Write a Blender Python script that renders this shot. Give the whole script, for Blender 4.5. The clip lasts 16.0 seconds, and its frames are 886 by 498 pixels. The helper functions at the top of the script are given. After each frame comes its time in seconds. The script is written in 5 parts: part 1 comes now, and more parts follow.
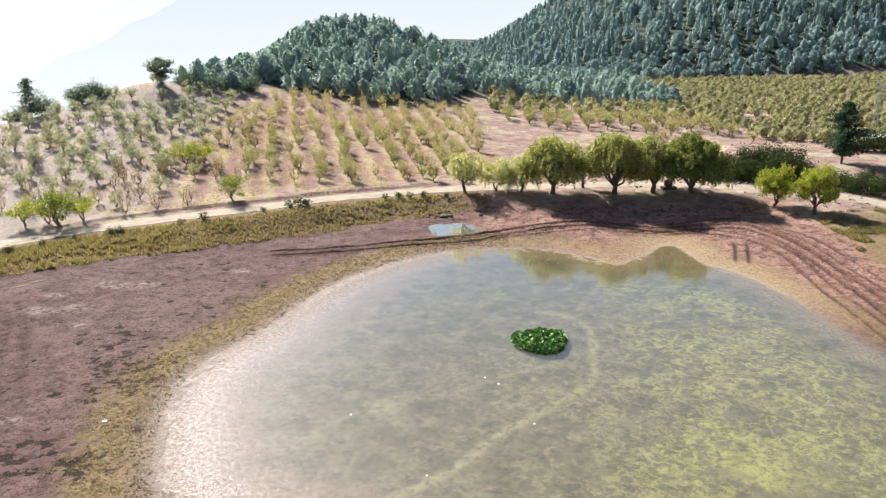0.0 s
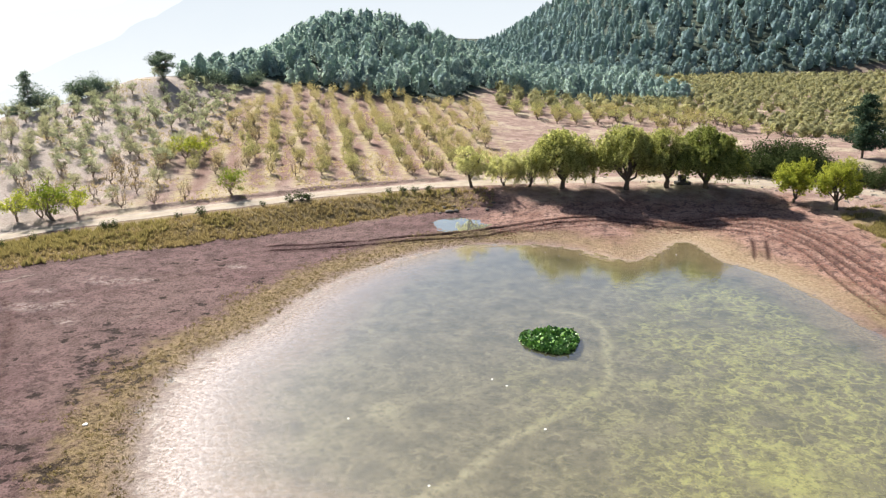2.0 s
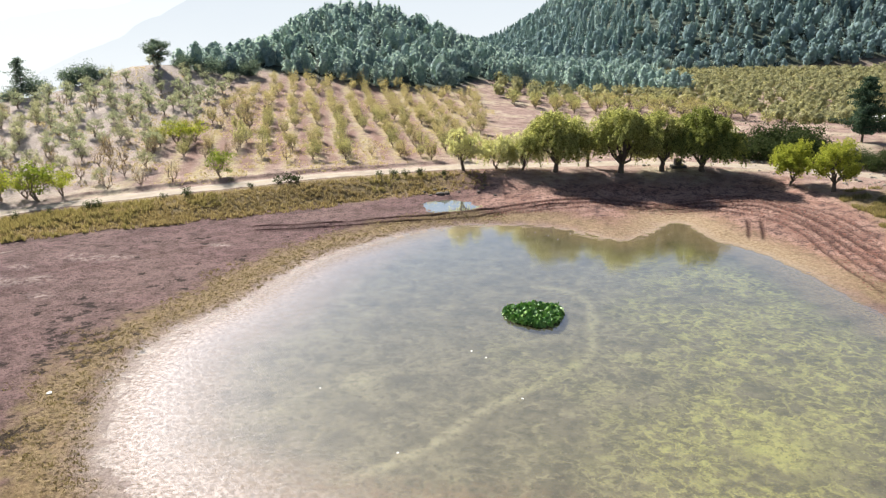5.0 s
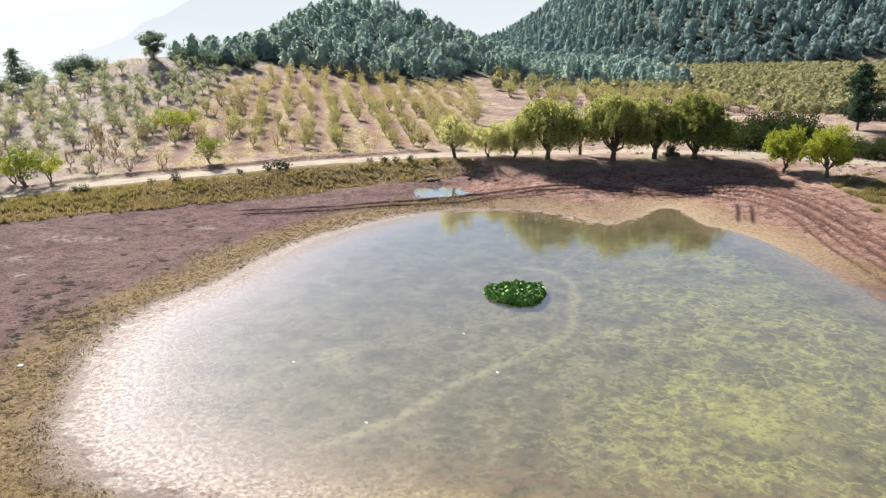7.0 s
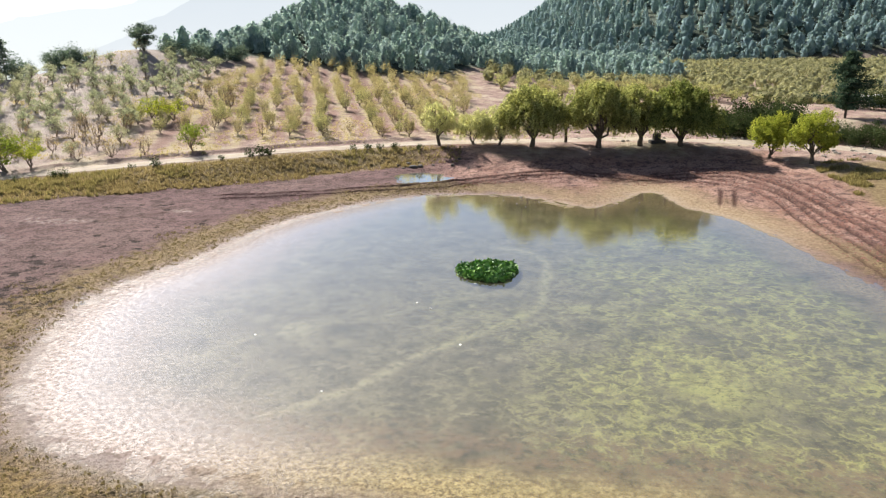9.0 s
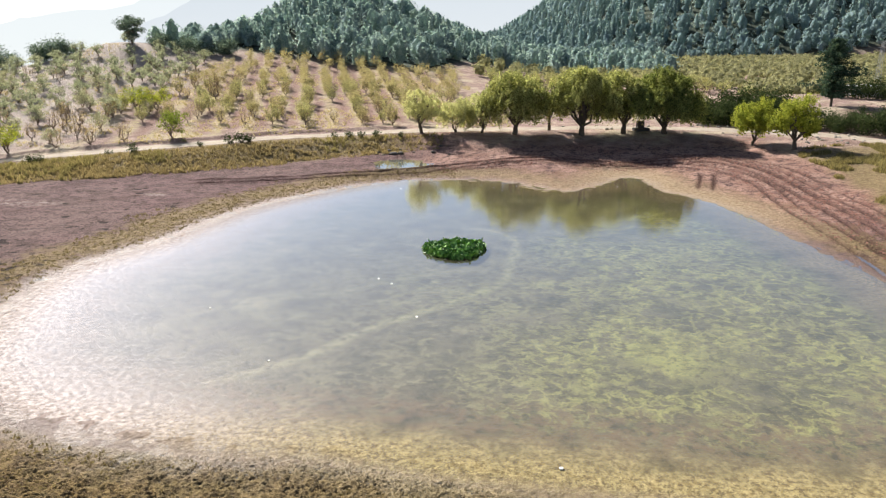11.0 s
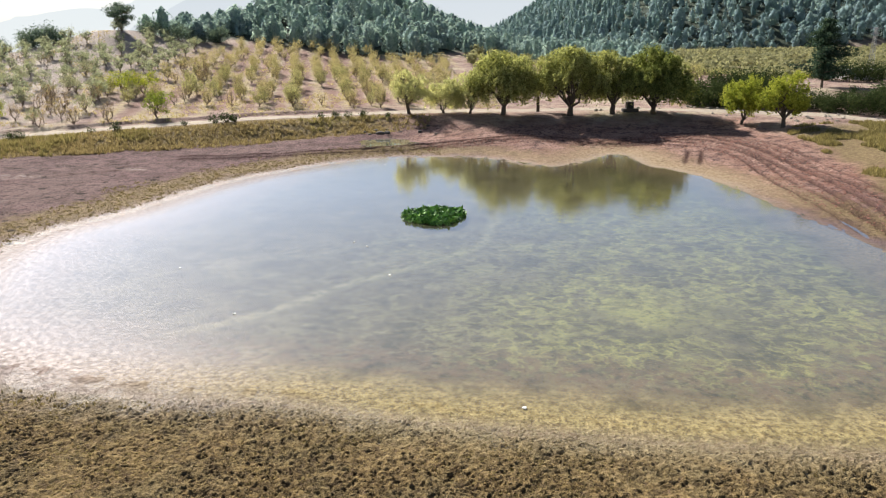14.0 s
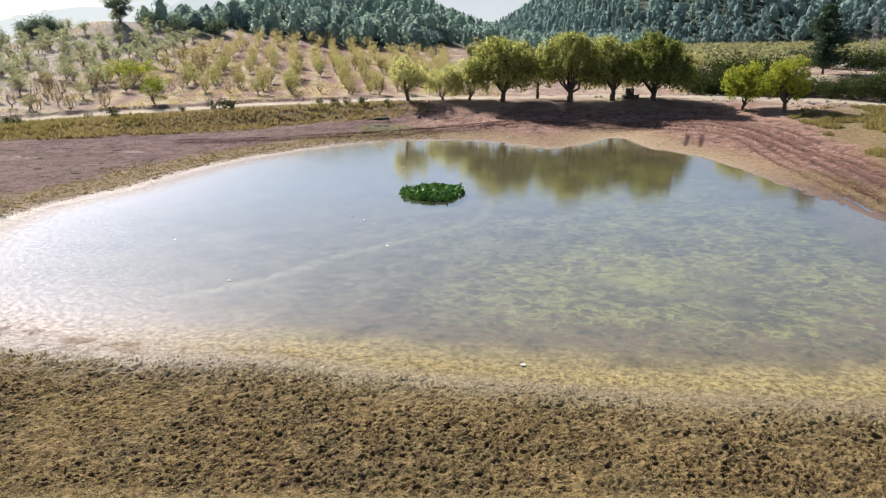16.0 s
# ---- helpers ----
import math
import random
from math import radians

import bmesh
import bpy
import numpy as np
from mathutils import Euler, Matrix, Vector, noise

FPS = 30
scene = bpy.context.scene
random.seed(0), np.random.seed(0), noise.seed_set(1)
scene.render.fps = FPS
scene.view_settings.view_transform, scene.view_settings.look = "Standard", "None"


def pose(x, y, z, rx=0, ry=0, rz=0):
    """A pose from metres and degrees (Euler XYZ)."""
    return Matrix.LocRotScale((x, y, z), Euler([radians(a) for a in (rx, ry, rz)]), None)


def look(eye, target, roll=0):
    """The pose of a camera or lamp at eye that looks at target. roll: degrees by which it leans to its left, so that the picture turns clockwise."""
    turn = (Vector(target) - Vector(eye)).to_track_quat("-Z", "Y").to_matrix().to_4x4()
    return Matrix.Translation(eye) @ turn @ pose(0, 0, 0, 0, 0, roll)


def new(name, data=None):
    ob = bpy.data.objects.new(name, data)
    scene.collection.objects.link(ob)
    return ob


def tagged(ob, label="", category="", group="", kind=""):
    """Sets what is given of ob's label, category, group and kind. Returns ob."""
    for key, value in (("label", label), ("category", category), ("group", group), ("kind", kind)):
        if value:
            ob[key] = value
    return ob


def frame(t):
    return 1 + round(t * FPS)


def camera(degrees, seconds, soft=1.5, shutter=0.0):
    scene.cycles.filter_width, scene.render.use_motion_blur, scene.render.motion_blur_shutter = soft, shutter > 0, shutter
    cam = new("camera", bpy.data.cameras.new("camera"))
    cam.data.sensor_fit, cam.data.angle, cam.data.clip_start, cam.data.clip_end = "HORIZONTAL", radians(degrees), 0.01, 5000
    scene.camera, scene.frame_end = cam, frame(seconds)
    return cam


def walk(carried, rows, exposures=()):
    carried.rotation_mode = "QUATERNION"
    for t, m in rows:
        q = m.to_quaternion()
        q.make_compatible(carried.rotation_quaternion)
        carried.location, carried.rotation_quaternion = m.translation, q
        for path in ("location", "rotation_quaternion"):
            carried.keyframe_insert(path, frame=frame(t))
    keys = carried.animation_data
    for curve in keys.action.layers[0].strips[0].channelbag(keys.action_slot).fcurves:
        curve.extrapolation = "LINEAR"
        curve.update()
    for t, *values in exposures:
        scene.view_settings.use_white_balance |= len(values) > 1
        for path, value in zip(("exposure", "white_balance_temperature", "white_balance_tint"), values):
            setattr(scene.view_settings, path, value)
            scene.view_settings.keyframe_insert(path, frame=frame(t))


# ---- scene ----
cam = camera(64.0, 16.0, 1.2)
PATH = [
    (0, (0.382, -1.018, 25.39), (0.369, 0.89, 24.79), -0.8),
    (0.5, (0.319, 0.465, 24.999), (0.302, 2.373, 24.399), -0.8),
    (1, (0.271, 1.209, 24.679), (0.251, 3.117, 24.08), -0.8),
    (1.5, (0.335, 1.665, 24.342), (0.309, 3.572, 23.742), -0.8),
    (2, (0.475, 1.977, 23.918), (0.444, 3.884, 23.319), -0.8),
    (2.5, (0.656, 2.165, 23.508), (0.622, 4.073, 22.909), -0.8),
    (3, (0.893, 2.364, 23.086), (0.856, 4.272, 22.487), -0.8),
    (3.5, (1.239, 2.528, 22.568), (1.198, 4.436, 21.969), -0.8),
    (4, (1.599, 2.631, 22.194), (1.556, 4.538, 21.595), -0.8),
    (6.5, (3.496, 2.76, 19.919), (3.444, 4.668, 19.322), -0.8),
    (7, (4.028, 2.755, 19.505), (3.972, 4.663, 18.908), -0.8),
    (7.5, (4.539, 2.755, 18.99), (4.483, 4.663, 18.394), -0.8),
    (8, (5.184, 2.757, 18.489), (5.127, 4.666, 17.893), -0.8),
    (8.5, (5.686, 2.777, 18.102), (5.628, 4.685, 17.506), -0.8),
    (9, (6.269, 2.856, 17.583), (6.21, 4.765, 16.989), -0.8),
    (11.5, (9.442, 3.097, 15.267), (9.38, 5.007, 14.677), -0.8),
    (12, (9.991, 3.083, 14.861), (9.931, 4.993, 14.27), -0.8),
    (12.5, (10.165, 3.17, 14.366), (10.106, 5.08, 13.777), -0.8),
    (13, (10.195, 3.124, 13.983), (10.136, 5.034, 13.392), -0.8),
    (13.5, (10.176, 3.135, 13.553), (10.117, 5.045, 12.961), -0.8),
    (14, (10.168, 3.145, 13.121), (10.111, 5.055, 12.53), -0.8),
    (14.5, (10.189, 3.154, 12.672), (10.132, 5.064, 12.081), -0.8),
    (15, (10.18, 3.164, 12.257), (10.123, 5.074, 11.666), -0.8),
    (15.5, (10.226, 3.14, 11.845), (10.169, 5.049, 11.254), -0.8),
    (16, (10.25, 3.131, 11.443), (10.193, 5.041, 10.85), -0.8),
]
walk(cam, [(t, look(eye, target, roll)) for t, eye, target, roll in PATH], [(0, 1.33), (9, 1.21), (16, 1.04)])

# ---- world, sun, exposure ----
SUN_LEFT, SUN_UP = 33.0, 36.0      # degrees left of straight ahead (+y), degrees above the horizon
world = bpy.data.worlds.new("sky")
scene.world = world
world.use_nodes = True
wn = world.node_tree.nodes
wn.clear()
w_out = wn.new("ShaderNodeOutputWorld")
w_bg = wn.new("ShaderNodeBackground")
w_sky = wn.new("ShaderNodeTexSky")
w_sky.sky_type = 'NISHITA'
w_sky.sun_disc = False
w_sky.sun_elevation = radians(SUN_UP)
w_sky.sun_rotation = radians(-SUN_LEFT)
w_sky.air_density, w_sky.dust_density, w_sky.ozone_density = 1.1, 1.0, 1.0
w_bg.inputs["Strength"].default_value = 0.037
w_grey = wn.new("ShaderNodeHueSaturation")      # hazy autumn air: a paler sky
w_grey.inputs["Saturation"].default_value = 0.62
world.node_tree.links.new(w_sky.outputs[0], w_grey.inputs["Color"])
w_cool = wn.new("ShaderNodeMix")
w_cool.data_type, w_cool.blend_type = 'RGBA', 'MULTIPLY'
w_cool.inputs[0].default_value = 1.0
w_cool.inputs[7].default_value = (0.86, 0.985, 1.21, 1.0)
world.node_tree.links.new(w_grey.outputs[0], w_cool.inputs[6])
world.node_tree.links.new(w_cool.outputs[2], w_bg.inputs[0])
world.node_tree.links.new(w_bg.outputs[0], w_out.inputs[0])

sun_data = bpy.data.lights.new("sun", 'SUN')
sun_data.energy, sun_data.angle, sun_data.color = 5.0, radians(0.6), (1.0, 0.955, 0.90)
sun = new("sun", sun_data)
sd = Vector((-math.sin(radians(SUN_LEFT)) * math.cos(radians(SUN_UP)), math.cos(radians(SUN_LEFT)) * math.cos(radians(SUN_UP)), math.sin(radians(SUN_UP))))
sun.matrix_world = look(sd * 300, (0, 0, 0))

# ---- materials ----


class Mat:
    """A small wrapper to write node materials."""

    def __init__(self, name):
        self.m = bpy.data.materials.new(name)
        self.m.use_nodes = True
        self.t = self.m.node_tree
        self.t.nodes.clear()
        self.out = self.t.nodes.new("ShaderNodeOutputMaterial")

    def n(self, kind, **inputs):
        node = self.t.nodes.new("ShaderNode" + kind)
        for key, value in inputs.items():
            self.put(node.inputs[key.replace("_", " ")], value)
        return node

    def put(self, socket, value):
        if isinstance(value, bpy.types.NodeSocket):
            self.t.links.new(value, socket)
        else:
            socket.default_value = value

    def pos(self):
        return self.n("NewGeometry").outputs["Position"]

    def attr(self, name):
        a = self.n("Attribute")
        a.attribute_name = name
        return a.outputs["Fac"]

    def noise(self, scale, detail=4.0, rough=0.55, vec=None, distort=0.0):
        nd = self.n("TexNoise", Scale=scale, Detail=detail, Roughness=rough, Distortion=distort)
        self.put(nd.inputs["Vector"], vec if vec is not None else self.pos())
        return nd.outputs["Fac"]

    def voro(self, scale, feature='F1', vec=None):
        nd = self.n("TexVoronoi", Scale=scale)
        nd.feature = feature
        self.put(nd.inputs["Vector"], vec if vec is not None else self.pos())
        return nd.outputs["Distance"]

    def ramp(self, fac, lo, hi, a=0.0, b=1.0):
        nd = self.n("MapRange")
        nd.interpolation_type = 'SMOOTHSTEP'
        for key, v in zip(("Value", "From Min", "From Max", "To Min", "To Max"), (fac, lo, hi, a, b)):
            self.put(nd.inputs[key], v)
        return nd.outputs[0]

    def math(self, op, a, b=0.0):
        nd = self.n("Math")
        nd.operation = op
        self.put(nd.inputs[0], a)
        self.put(nd.inputs[1], b)
        return nd.outputs[0]

    def mix(self, fac, a, b, blend='MIX'):
        nd = self.n("Mix")
        nd.data_type, nd.blend_type = 'RGBA', blend
        self.put(nd.inputs[0], fac)
        for k, v in ((6, a), (7, b)):
            self.put(nd.inputs[k], (*v, 1.0) if isinstance(v, tuple) and len(v) == 3 else v)
        return nd.outputs[2]

    def bump(self, height, strength, dist):
        return self.n("Bump", Height=height, Strength=strength, Distance=dist).outputs[0]

    def principled(self, color, rough, normal=None, spec=0.5, metal=0.0):
        p = self.n("BsdfPrincipled", Roughness=rough, Metallic=metal)
        self.put(p.inputs["Base Color"], (*color, 1.0) if isinstance(color, tuple) and len(color) == 3 else color)
        self.put(p.inputs["Specular IOR Level"], spec)
        if normal is not None:
            self.put(p.inputs["Normal"], normal)
        return p.outputs[0]

    def done(self, shader):
        self.t.links.new(shader, self.out.inputs[0])
        return self.m


def leaf_material(name, dark, light, through_light=0.5, tint=None, spread=0.6, by_tree=False):
    """Thin leaves: diffuse and translucent, each leaf a little different, each tree too."""
    k = Mat(name)
    rnd = k.n("NewGeometry").outputs["Random Per Island"]
    obj = k.n("ObjectInfo").outputs["Random"]
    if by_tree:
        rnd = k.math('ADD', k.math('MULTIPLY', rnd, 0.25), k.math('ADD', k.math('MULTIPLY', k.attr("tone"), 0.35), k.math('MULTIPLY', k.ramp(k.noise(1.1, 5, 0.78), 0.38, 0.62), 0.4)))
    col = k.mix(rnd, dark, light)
    if tint:
        col = k.mix(k.ramp(obj, 0.5 - spread / 2, 0.5 + spread / 2), col, k.mix(rnd, tint[0], tint[1]))
    d = k.n("BsdfDiffuse", Color=col)
    if by_tree:
        k.put(d.inputs["Normal"], k.bump(k.noise(1.5, 5, 0.78), 0.8, 0.7))
    t = k.n("BsdfTranslucent", Color=k.mix(0.5, col, k.mix(1.0, col, (1.0, 0.95, 0.45), 'MULTIPLY')))
    s = k.n("MixShader", Fac=through_light)
    k.put(s.inputs[1], d.outputs[0])
    k.put(s.inputs[2], t.outputs[0])
    return k.done(s.outputs[0])


def bark_material(name, a, b):
    k = Mat(name)
    p = k.n("TexCoord").outputs["Object"]
    g = k.noise(9.0, 5, 0.6, p, 0.6)
    return k.done(k.principled(k.mix(g, a, b), 0.9, k.bump(k.noise(22.0, 4, 0.6, p), 0.6, 0.03), 0.2))


def rough_material(name, a, b, scale=6.0, rough=0.9, bump=0.4, spec=0.3):
    k = Mat(name)
    p = k.n("TexCoord").outputs["Object"]
    col = k.mix(k.noise(scale, 5, 0.6, p), a, b)
    col = k.mix(k.ramp(k.noise(scale * 7, 3, 0.6, p), 0.45, 0.7), col, tuple(0.6 * v for v in a))
    return k.done(k.principled(col, rough, k.bump(k.noise(scale * 5, 4, 0.6, p), bump, 0.03), spec))


def ground_material():
    k = Mat("ground_soil")
    d = k.attr("shore")
    field, bank, red, south = k.attr("field"), k.attr("bank"), k.attr("red"), k.attr("south")
    big, mid, fine = k.noise(0.06, 5, 0.6), k.noise(0.45, 6, 0.62), k.noise(3.2, 6, 0.68)
    grit = k.noise(9.0, 4, 0.7)
    # bare mud, purple brown to brick red
    mud = k.mix(k.ramp(mid, 0.3, 0.7), (0.098, 0.054, 0.053), (0.20, 0.118, 0.112))
    redmud = k.mix(k.ramp(mid, 0.3, 0.7), (0.27, 0.135, 0.098), (0.50, 0.31, 0.24))
    mud = k.mix(red, mud, redmud)
    mud = k.mix(k.ramp(big, 0.35, 0.65), mud, k.mix(0.35, mud, (0.23, 0.165, 0.135)))
    mud = k.mix(k.ramp(k.noise(1.1, 6, 0.72), 0.46, 0.62, 0.0, 0.75), mud, (0.052, 0.031, 0.030))
    mud = k.mix(k.ramp(k.noise(14.0, 3, 0.6), 0.50, 0.68, 0.0, 0.55), mud, (0.29, 0.205, 0.185))
    mud = k.mix(k.ramp(k.noise(4.4, 6, 0.75), 0.50, 0.62, 0.0, 0.75), mud, (0.058, 0.034, 0.031))
    # pale dried crusts
    crust = k.ramp(k.noise(0.22, 6, 0.7, None, 0.8), 0.64, 0.69)
    mud = k.mix(k.math('MULTIPLY', crust, k.ramp(d, 8, 14, 0, 0.5)), mud, (0.36, 0.29, 0.25))
    mud = k.mix(k.math('MULTIPLY', k.attr('crust'), k.ramp(k.noise(1.8, 6, 0.75), 0.44, 0.60, 0.0, 0.8)), mud, (0.46, 0.37, 0.33))
    # low dry weeds along the shore
    weed_edge = k.math('ADD', d, k.math('MULTIPLY', k.math('SUBTRACT', mid, 0.5), 7.0))
    weeds = k.math('MULTIPLY', k.ramp(weed_edge, -0.4, 2.6), k.ramp(weed_edge, 3.2, 6.5, 1.0, 0.0))
    weeds = k.math('MAXIMUM', weeds, south)
    weeds = k.math('MULTIPLY', weeds, k.ramp(red, 0.0, 1.0, 1.0, 0.35))
    weedcol = k.mix(k.ramp(fine, 0.35, 0.65), (0.125, 0.087, 0.045), (0.315, 0.23, 0.12))
    weedcol = k.mix(k.ramp(k.noise(0.8, 5, 0.7), 0.52, 0.72, 0, 0.7), weedcol, (0.165, 0.132, 0.052))
    weedcol = k.mix(k.ramp(k.noise(0.35, 4, 0.6), 0.5, 0.7, 0, 0.75), weedcol, (0.275, 0.19, 0.105))
    weedcol = k.mix(south, weedcol, k.mix(k.ramp(fine, 0.35, 0.65), (0.115, 0.077, 0.032), (0.33, 0.232, 0.098)))
    col = k.mix(k.math('MULTIPLY', weeds, k.ramp(grit, 0.25, 0.55, 0.5, 1.0)), mud, weedcol)
    # towards the west the mud is pinker: shore glare put into its colour
    pale = k.math('MULTIPLY', k.attr("thin"), k.ramp(k.math('ADD', d, k.math('MULTIPLY', k.math('SUBTRACT', k.noise(1.0, 6, 0.7), 0.5), 6.0)), -0.3, 2.6, 0.65, 0.0))
    col = k.mix(pale, col, k.mix(k.ramp(fine, 0.35, 0.65), k.mix(k.attr("west"), (0.25, 0.19, 0.095), (0.22, 0.165, 0.12)), k.mix(k.attr("west"), (0.42, 0.335, 0.185), (0.36, 0.28, 0.215))))
    ochre = k.math('MULTIPLY', k.math('MULTIPLY', red, k.math('SUBTRACT', 1.0, k.attr("thin"))), k.ramp(k.math('ADD', d, k.math('MULTIPLY', k.math('SUBTRACT', mid, 0.5), 2.5)), 1.2, 5.0, 0.8, 0.0))
    col = k.mix(ochre, col, k.mix(k.ramp(fine, 0.35, 0.65), (0.26, 0.185, 0.105), (0.43, 0.335, 0.21)))
    # the bed under water: silt, with a web of algae
    silt = k.mix(k.ramp(mid, 0.3, 0.7), (0.062, 0.055, 0.034), (0.138, 0.122, 0.078))
    warp = k.n("VectorMath")
    warp.operation = 'MULTIPLY_ADD'
    wv = k.n("TexNoise", Scale=0.9, Detail=5.0, Roughness=0.62)
    k.put(wv.inputs["Vector"], k.pos())
    k.put(warp.inputs[0], wv.outputs["Color"])
    warp.inputs[1].default_value = (2.9, 2.9, 0)
    k.put(warp.inputs[2], k.pos())
    cells = k.math('MAXIMUM', k.ramp(k.voro(1.0, 'DISTANCE_TO_EDGE', warp.outputs[0]), 0.0, 0.20, 1.0, 0.15), k.math('MULTIPLY', k.ramp(k.voro(2.6, 'DISTANCE_TO_EDGE', warp.outputs[0]), 0.0, 0.13, 0.8, 0.1), k.ramp(k.noise(0.5, 5, 0.7), 0.42, 0.6)))
    cells = k.math('MULTIPLY', cells, k.ramp(k.noise(1.6, 5, 0.72), 0.32, 0.58, 0.35, 1.0))
    web = k.ramp(k.voro(0.45, 'DISTANCE_TO_EDGE', warp.outputs[0]), 0.0, 0.10, 1.0, 0.0)
    sep = k.n("SeparateXYZ", Vector=k.pos())
    east = k.ramp(k.math('ADD', k.math('ADD', sep.outputs[0], k.math('MULTIPLY', sep.outputs[1], -0.30)), k.math('MULTIPLY', k.math('SUBTRACT', big, 0.5), 26.0)), -24.0, 10.0)
    thick = k.math('MULTIPLY', k.ramp(k.noise(0.2, 5, 0.65), 0.34, 0.60, 0.12, 0.85), k.math('MULTIPLY', cells, k.math('MAXIMUM', east, 0.34)))
    lines = k.math('MULTIPLY', k.math('MULTIPLY', web, k.ramp(k.noise(0.7, 5, 0.7), 0.42, 0.62)), k.ramp(east, 0.0, 1.0, 0.38, 0.6))
    algae = k.math('MAXIMUM', thick, lines)
    algae = k.math('MAXIMUM', algae, k.math('MULTIPLY', k.math('MULTIPLY', k.attr("trail"), k.ramp(k.noise(1.6, 6, 0.75), 0.36, 0.54, 0.3, 1.0)), 1.0))
    algae = k.math('MULTIPLY', algae, k.ramp(k.math('ADD', d, k.math('MULTIPLY', k.math('SUBTRACT', mid, 0.5), 3.0)), -6.0, -3.0, 1.0, 0.0))
    bed = k.mix(algae, silt, k.mix(k.ramp(k.math('ADD', east, k.math('MULTIPLY', k.math('SUBTRACT', big, 0.5), 0.8)), 0.35, 1.0), (0.31, 0.28, 0.175), (0.35, 0.345, 0.11)))
    shallow = k.ramp(k.math('ADD', d, k.math('MULTIPLY', k.math('SUBTRACT', mid, 0.5), 5.0)), k.math('SUBTRACT', -5.0, k.math('MULTIPLY', k.attr("west"), 5.0)), -1.0)
    # the pinkish western bed also holds part of the glare in its colour
    bed = k.mix(shallow, bed, k.mix(k.ramp(fine, 0.35, 0.6), k.mix(k.attr("west"), k.mix(k.attr("thin"), (0.19, 0.15, 0.09), (0.23, 0.175, 0.082)), (0.20, 0.150, 0.130)), k.mix(k.attr("west"), k.mix(k.attr("thin"), (0.29, 0.235, 0.14), (0.40, 0.325, 0.16)), (0.31, 0.245, 0.215))))
    bed = k.mix(k.math('MULTIPLY', shallow, k.ramp(k.noise(4.2, 6, 0.78), 0.46, 0.59, 0.0, 0.75)), bed, (0.085, 0.060, 0.040))
    rust = k.math('MULTIPLY', k.math('MULTIPLY', k.ramp(d, -8.0, -5.0), k.ramp(d, -4.5, -2.5, 1.0, 0.0)), k.math('MULTIPLY', k.attr("thin"), k.ramp(k.noise(1.5, 6, 0.75), 0.40, 0.60, 0.05, 0.8)))
    bed = k.mix(rust, bed, (0.16, 0.108, 0.062))
    bed = k.mix(k.math('MULTIPLY', k.ramp(k.noise(2.3, 6, 0.78), 0.50, 0.62, 0.0, 0.6), k.ramp(shallow, 0.0, 1.0, 1.0, 0.2)), bed, (0.048, 0.042, 0.025))
    col = k.mix(k.ramp(d, -1.2, 0.2, 1.0, 0.0), col, bed)
    # orchard soil with dry grass
    soil = k.mix(k.ramp(mid, 0.3, 0.72), (0.23, 0.150, 0.122), (0.40, 0.29, 0.24))
    soil = k.mix(k.ramp(k.noise(0.16, 6, 0.7), 0.48, 0.62, 0, 0.8), soil, (0.46, 0.39, 0.275))
    soil = k.mix(k.ramp(k.noise(0.7, 6, 0.75), 0.52, 0.66, 0, 0.75), soil, (0.150, 0.105, 0.085))
    soil = k.mix(k.ramp(fine, 0.55, 0.8, 0, 0.6), soil, (0.155, 0.105, 0.062))
    soil = k.mix(k.math('MULTIPLY', k.attr('straw'), k.ramp(k.noise(0.9, 6, 0.72), 0.38, 0.58, 0.1, 0.9)), soil, k.mix(fine, (0.30, 0.25, 0.12), (0.50, 0.42, 0.22)))
    soil = k.mix(k.math('MULTIPLY', k.attr('lane'), k.ramp(mid, 0.3, 0.6, 0.35, 0.8)), soil, (0.215, 0.118, 0.092))
    # paler bare soil to the west, with some haze put into its colour
    slope = k.ramp(k.math('ADD', sep.outputs[0], k.math('MULTIPLY', k.math('SUBTRACT', k.noise(0.1, 5, 0.6), 0.5), 30.0)), -38.0, -58.0, 0.0, 0.75)
    soil = k.mix(slope, soil, k.mix(k.ramp(fine, 0.35, 0.65), (0.33, 0.28, 0.245), (0.50, 0.44, 0.39)))
    col = k.mix(field, col, soil)
    grass = k.mix(k.ramp(fine, 0.35, 0.65), (0.145, 0.105, 0.052), (0.28, 0.215, 0.108))
    col = k.mix(k.math('MULTIPLY', bank, k.ramp(mid, 0.25, 0.5, 0.55, 1.0)), col, grass)
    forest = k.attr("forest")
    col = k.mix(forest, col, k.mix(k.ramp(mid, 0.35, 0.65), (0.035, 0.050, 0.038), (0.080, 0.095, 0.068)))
    pw = k.n("VectorMath")
    pw.operation = 'MULTIPLY_ADD'
    pn = k.n("TexNoise", Scale=4.0, Detail=3.0)
    k.put(pn.inputs["Vector"], k.pos())
    k.put(pw.inputs[0], pn.outputs["Color"])
    pw.inputs[1].default_value = (0.35, 0.25, 0)
    k.put(pw.inputs[2], k.pos())
    # pits in the relief; moist mud and their shade are put into the colour
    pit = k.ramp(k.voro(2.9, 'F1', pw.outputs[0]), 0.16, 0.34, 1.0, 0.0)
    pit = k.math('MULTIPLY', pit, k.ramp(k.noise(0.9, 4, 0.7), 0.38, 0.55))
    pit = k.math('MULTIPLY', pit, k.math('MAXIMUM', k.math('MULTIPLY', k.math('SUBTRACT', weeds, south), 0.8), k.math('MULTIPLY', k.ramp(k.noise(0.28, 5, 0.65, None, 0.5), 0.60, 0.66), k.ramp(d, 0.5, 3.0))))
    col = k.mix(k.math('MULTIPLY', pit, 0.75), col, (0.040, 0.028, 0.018))
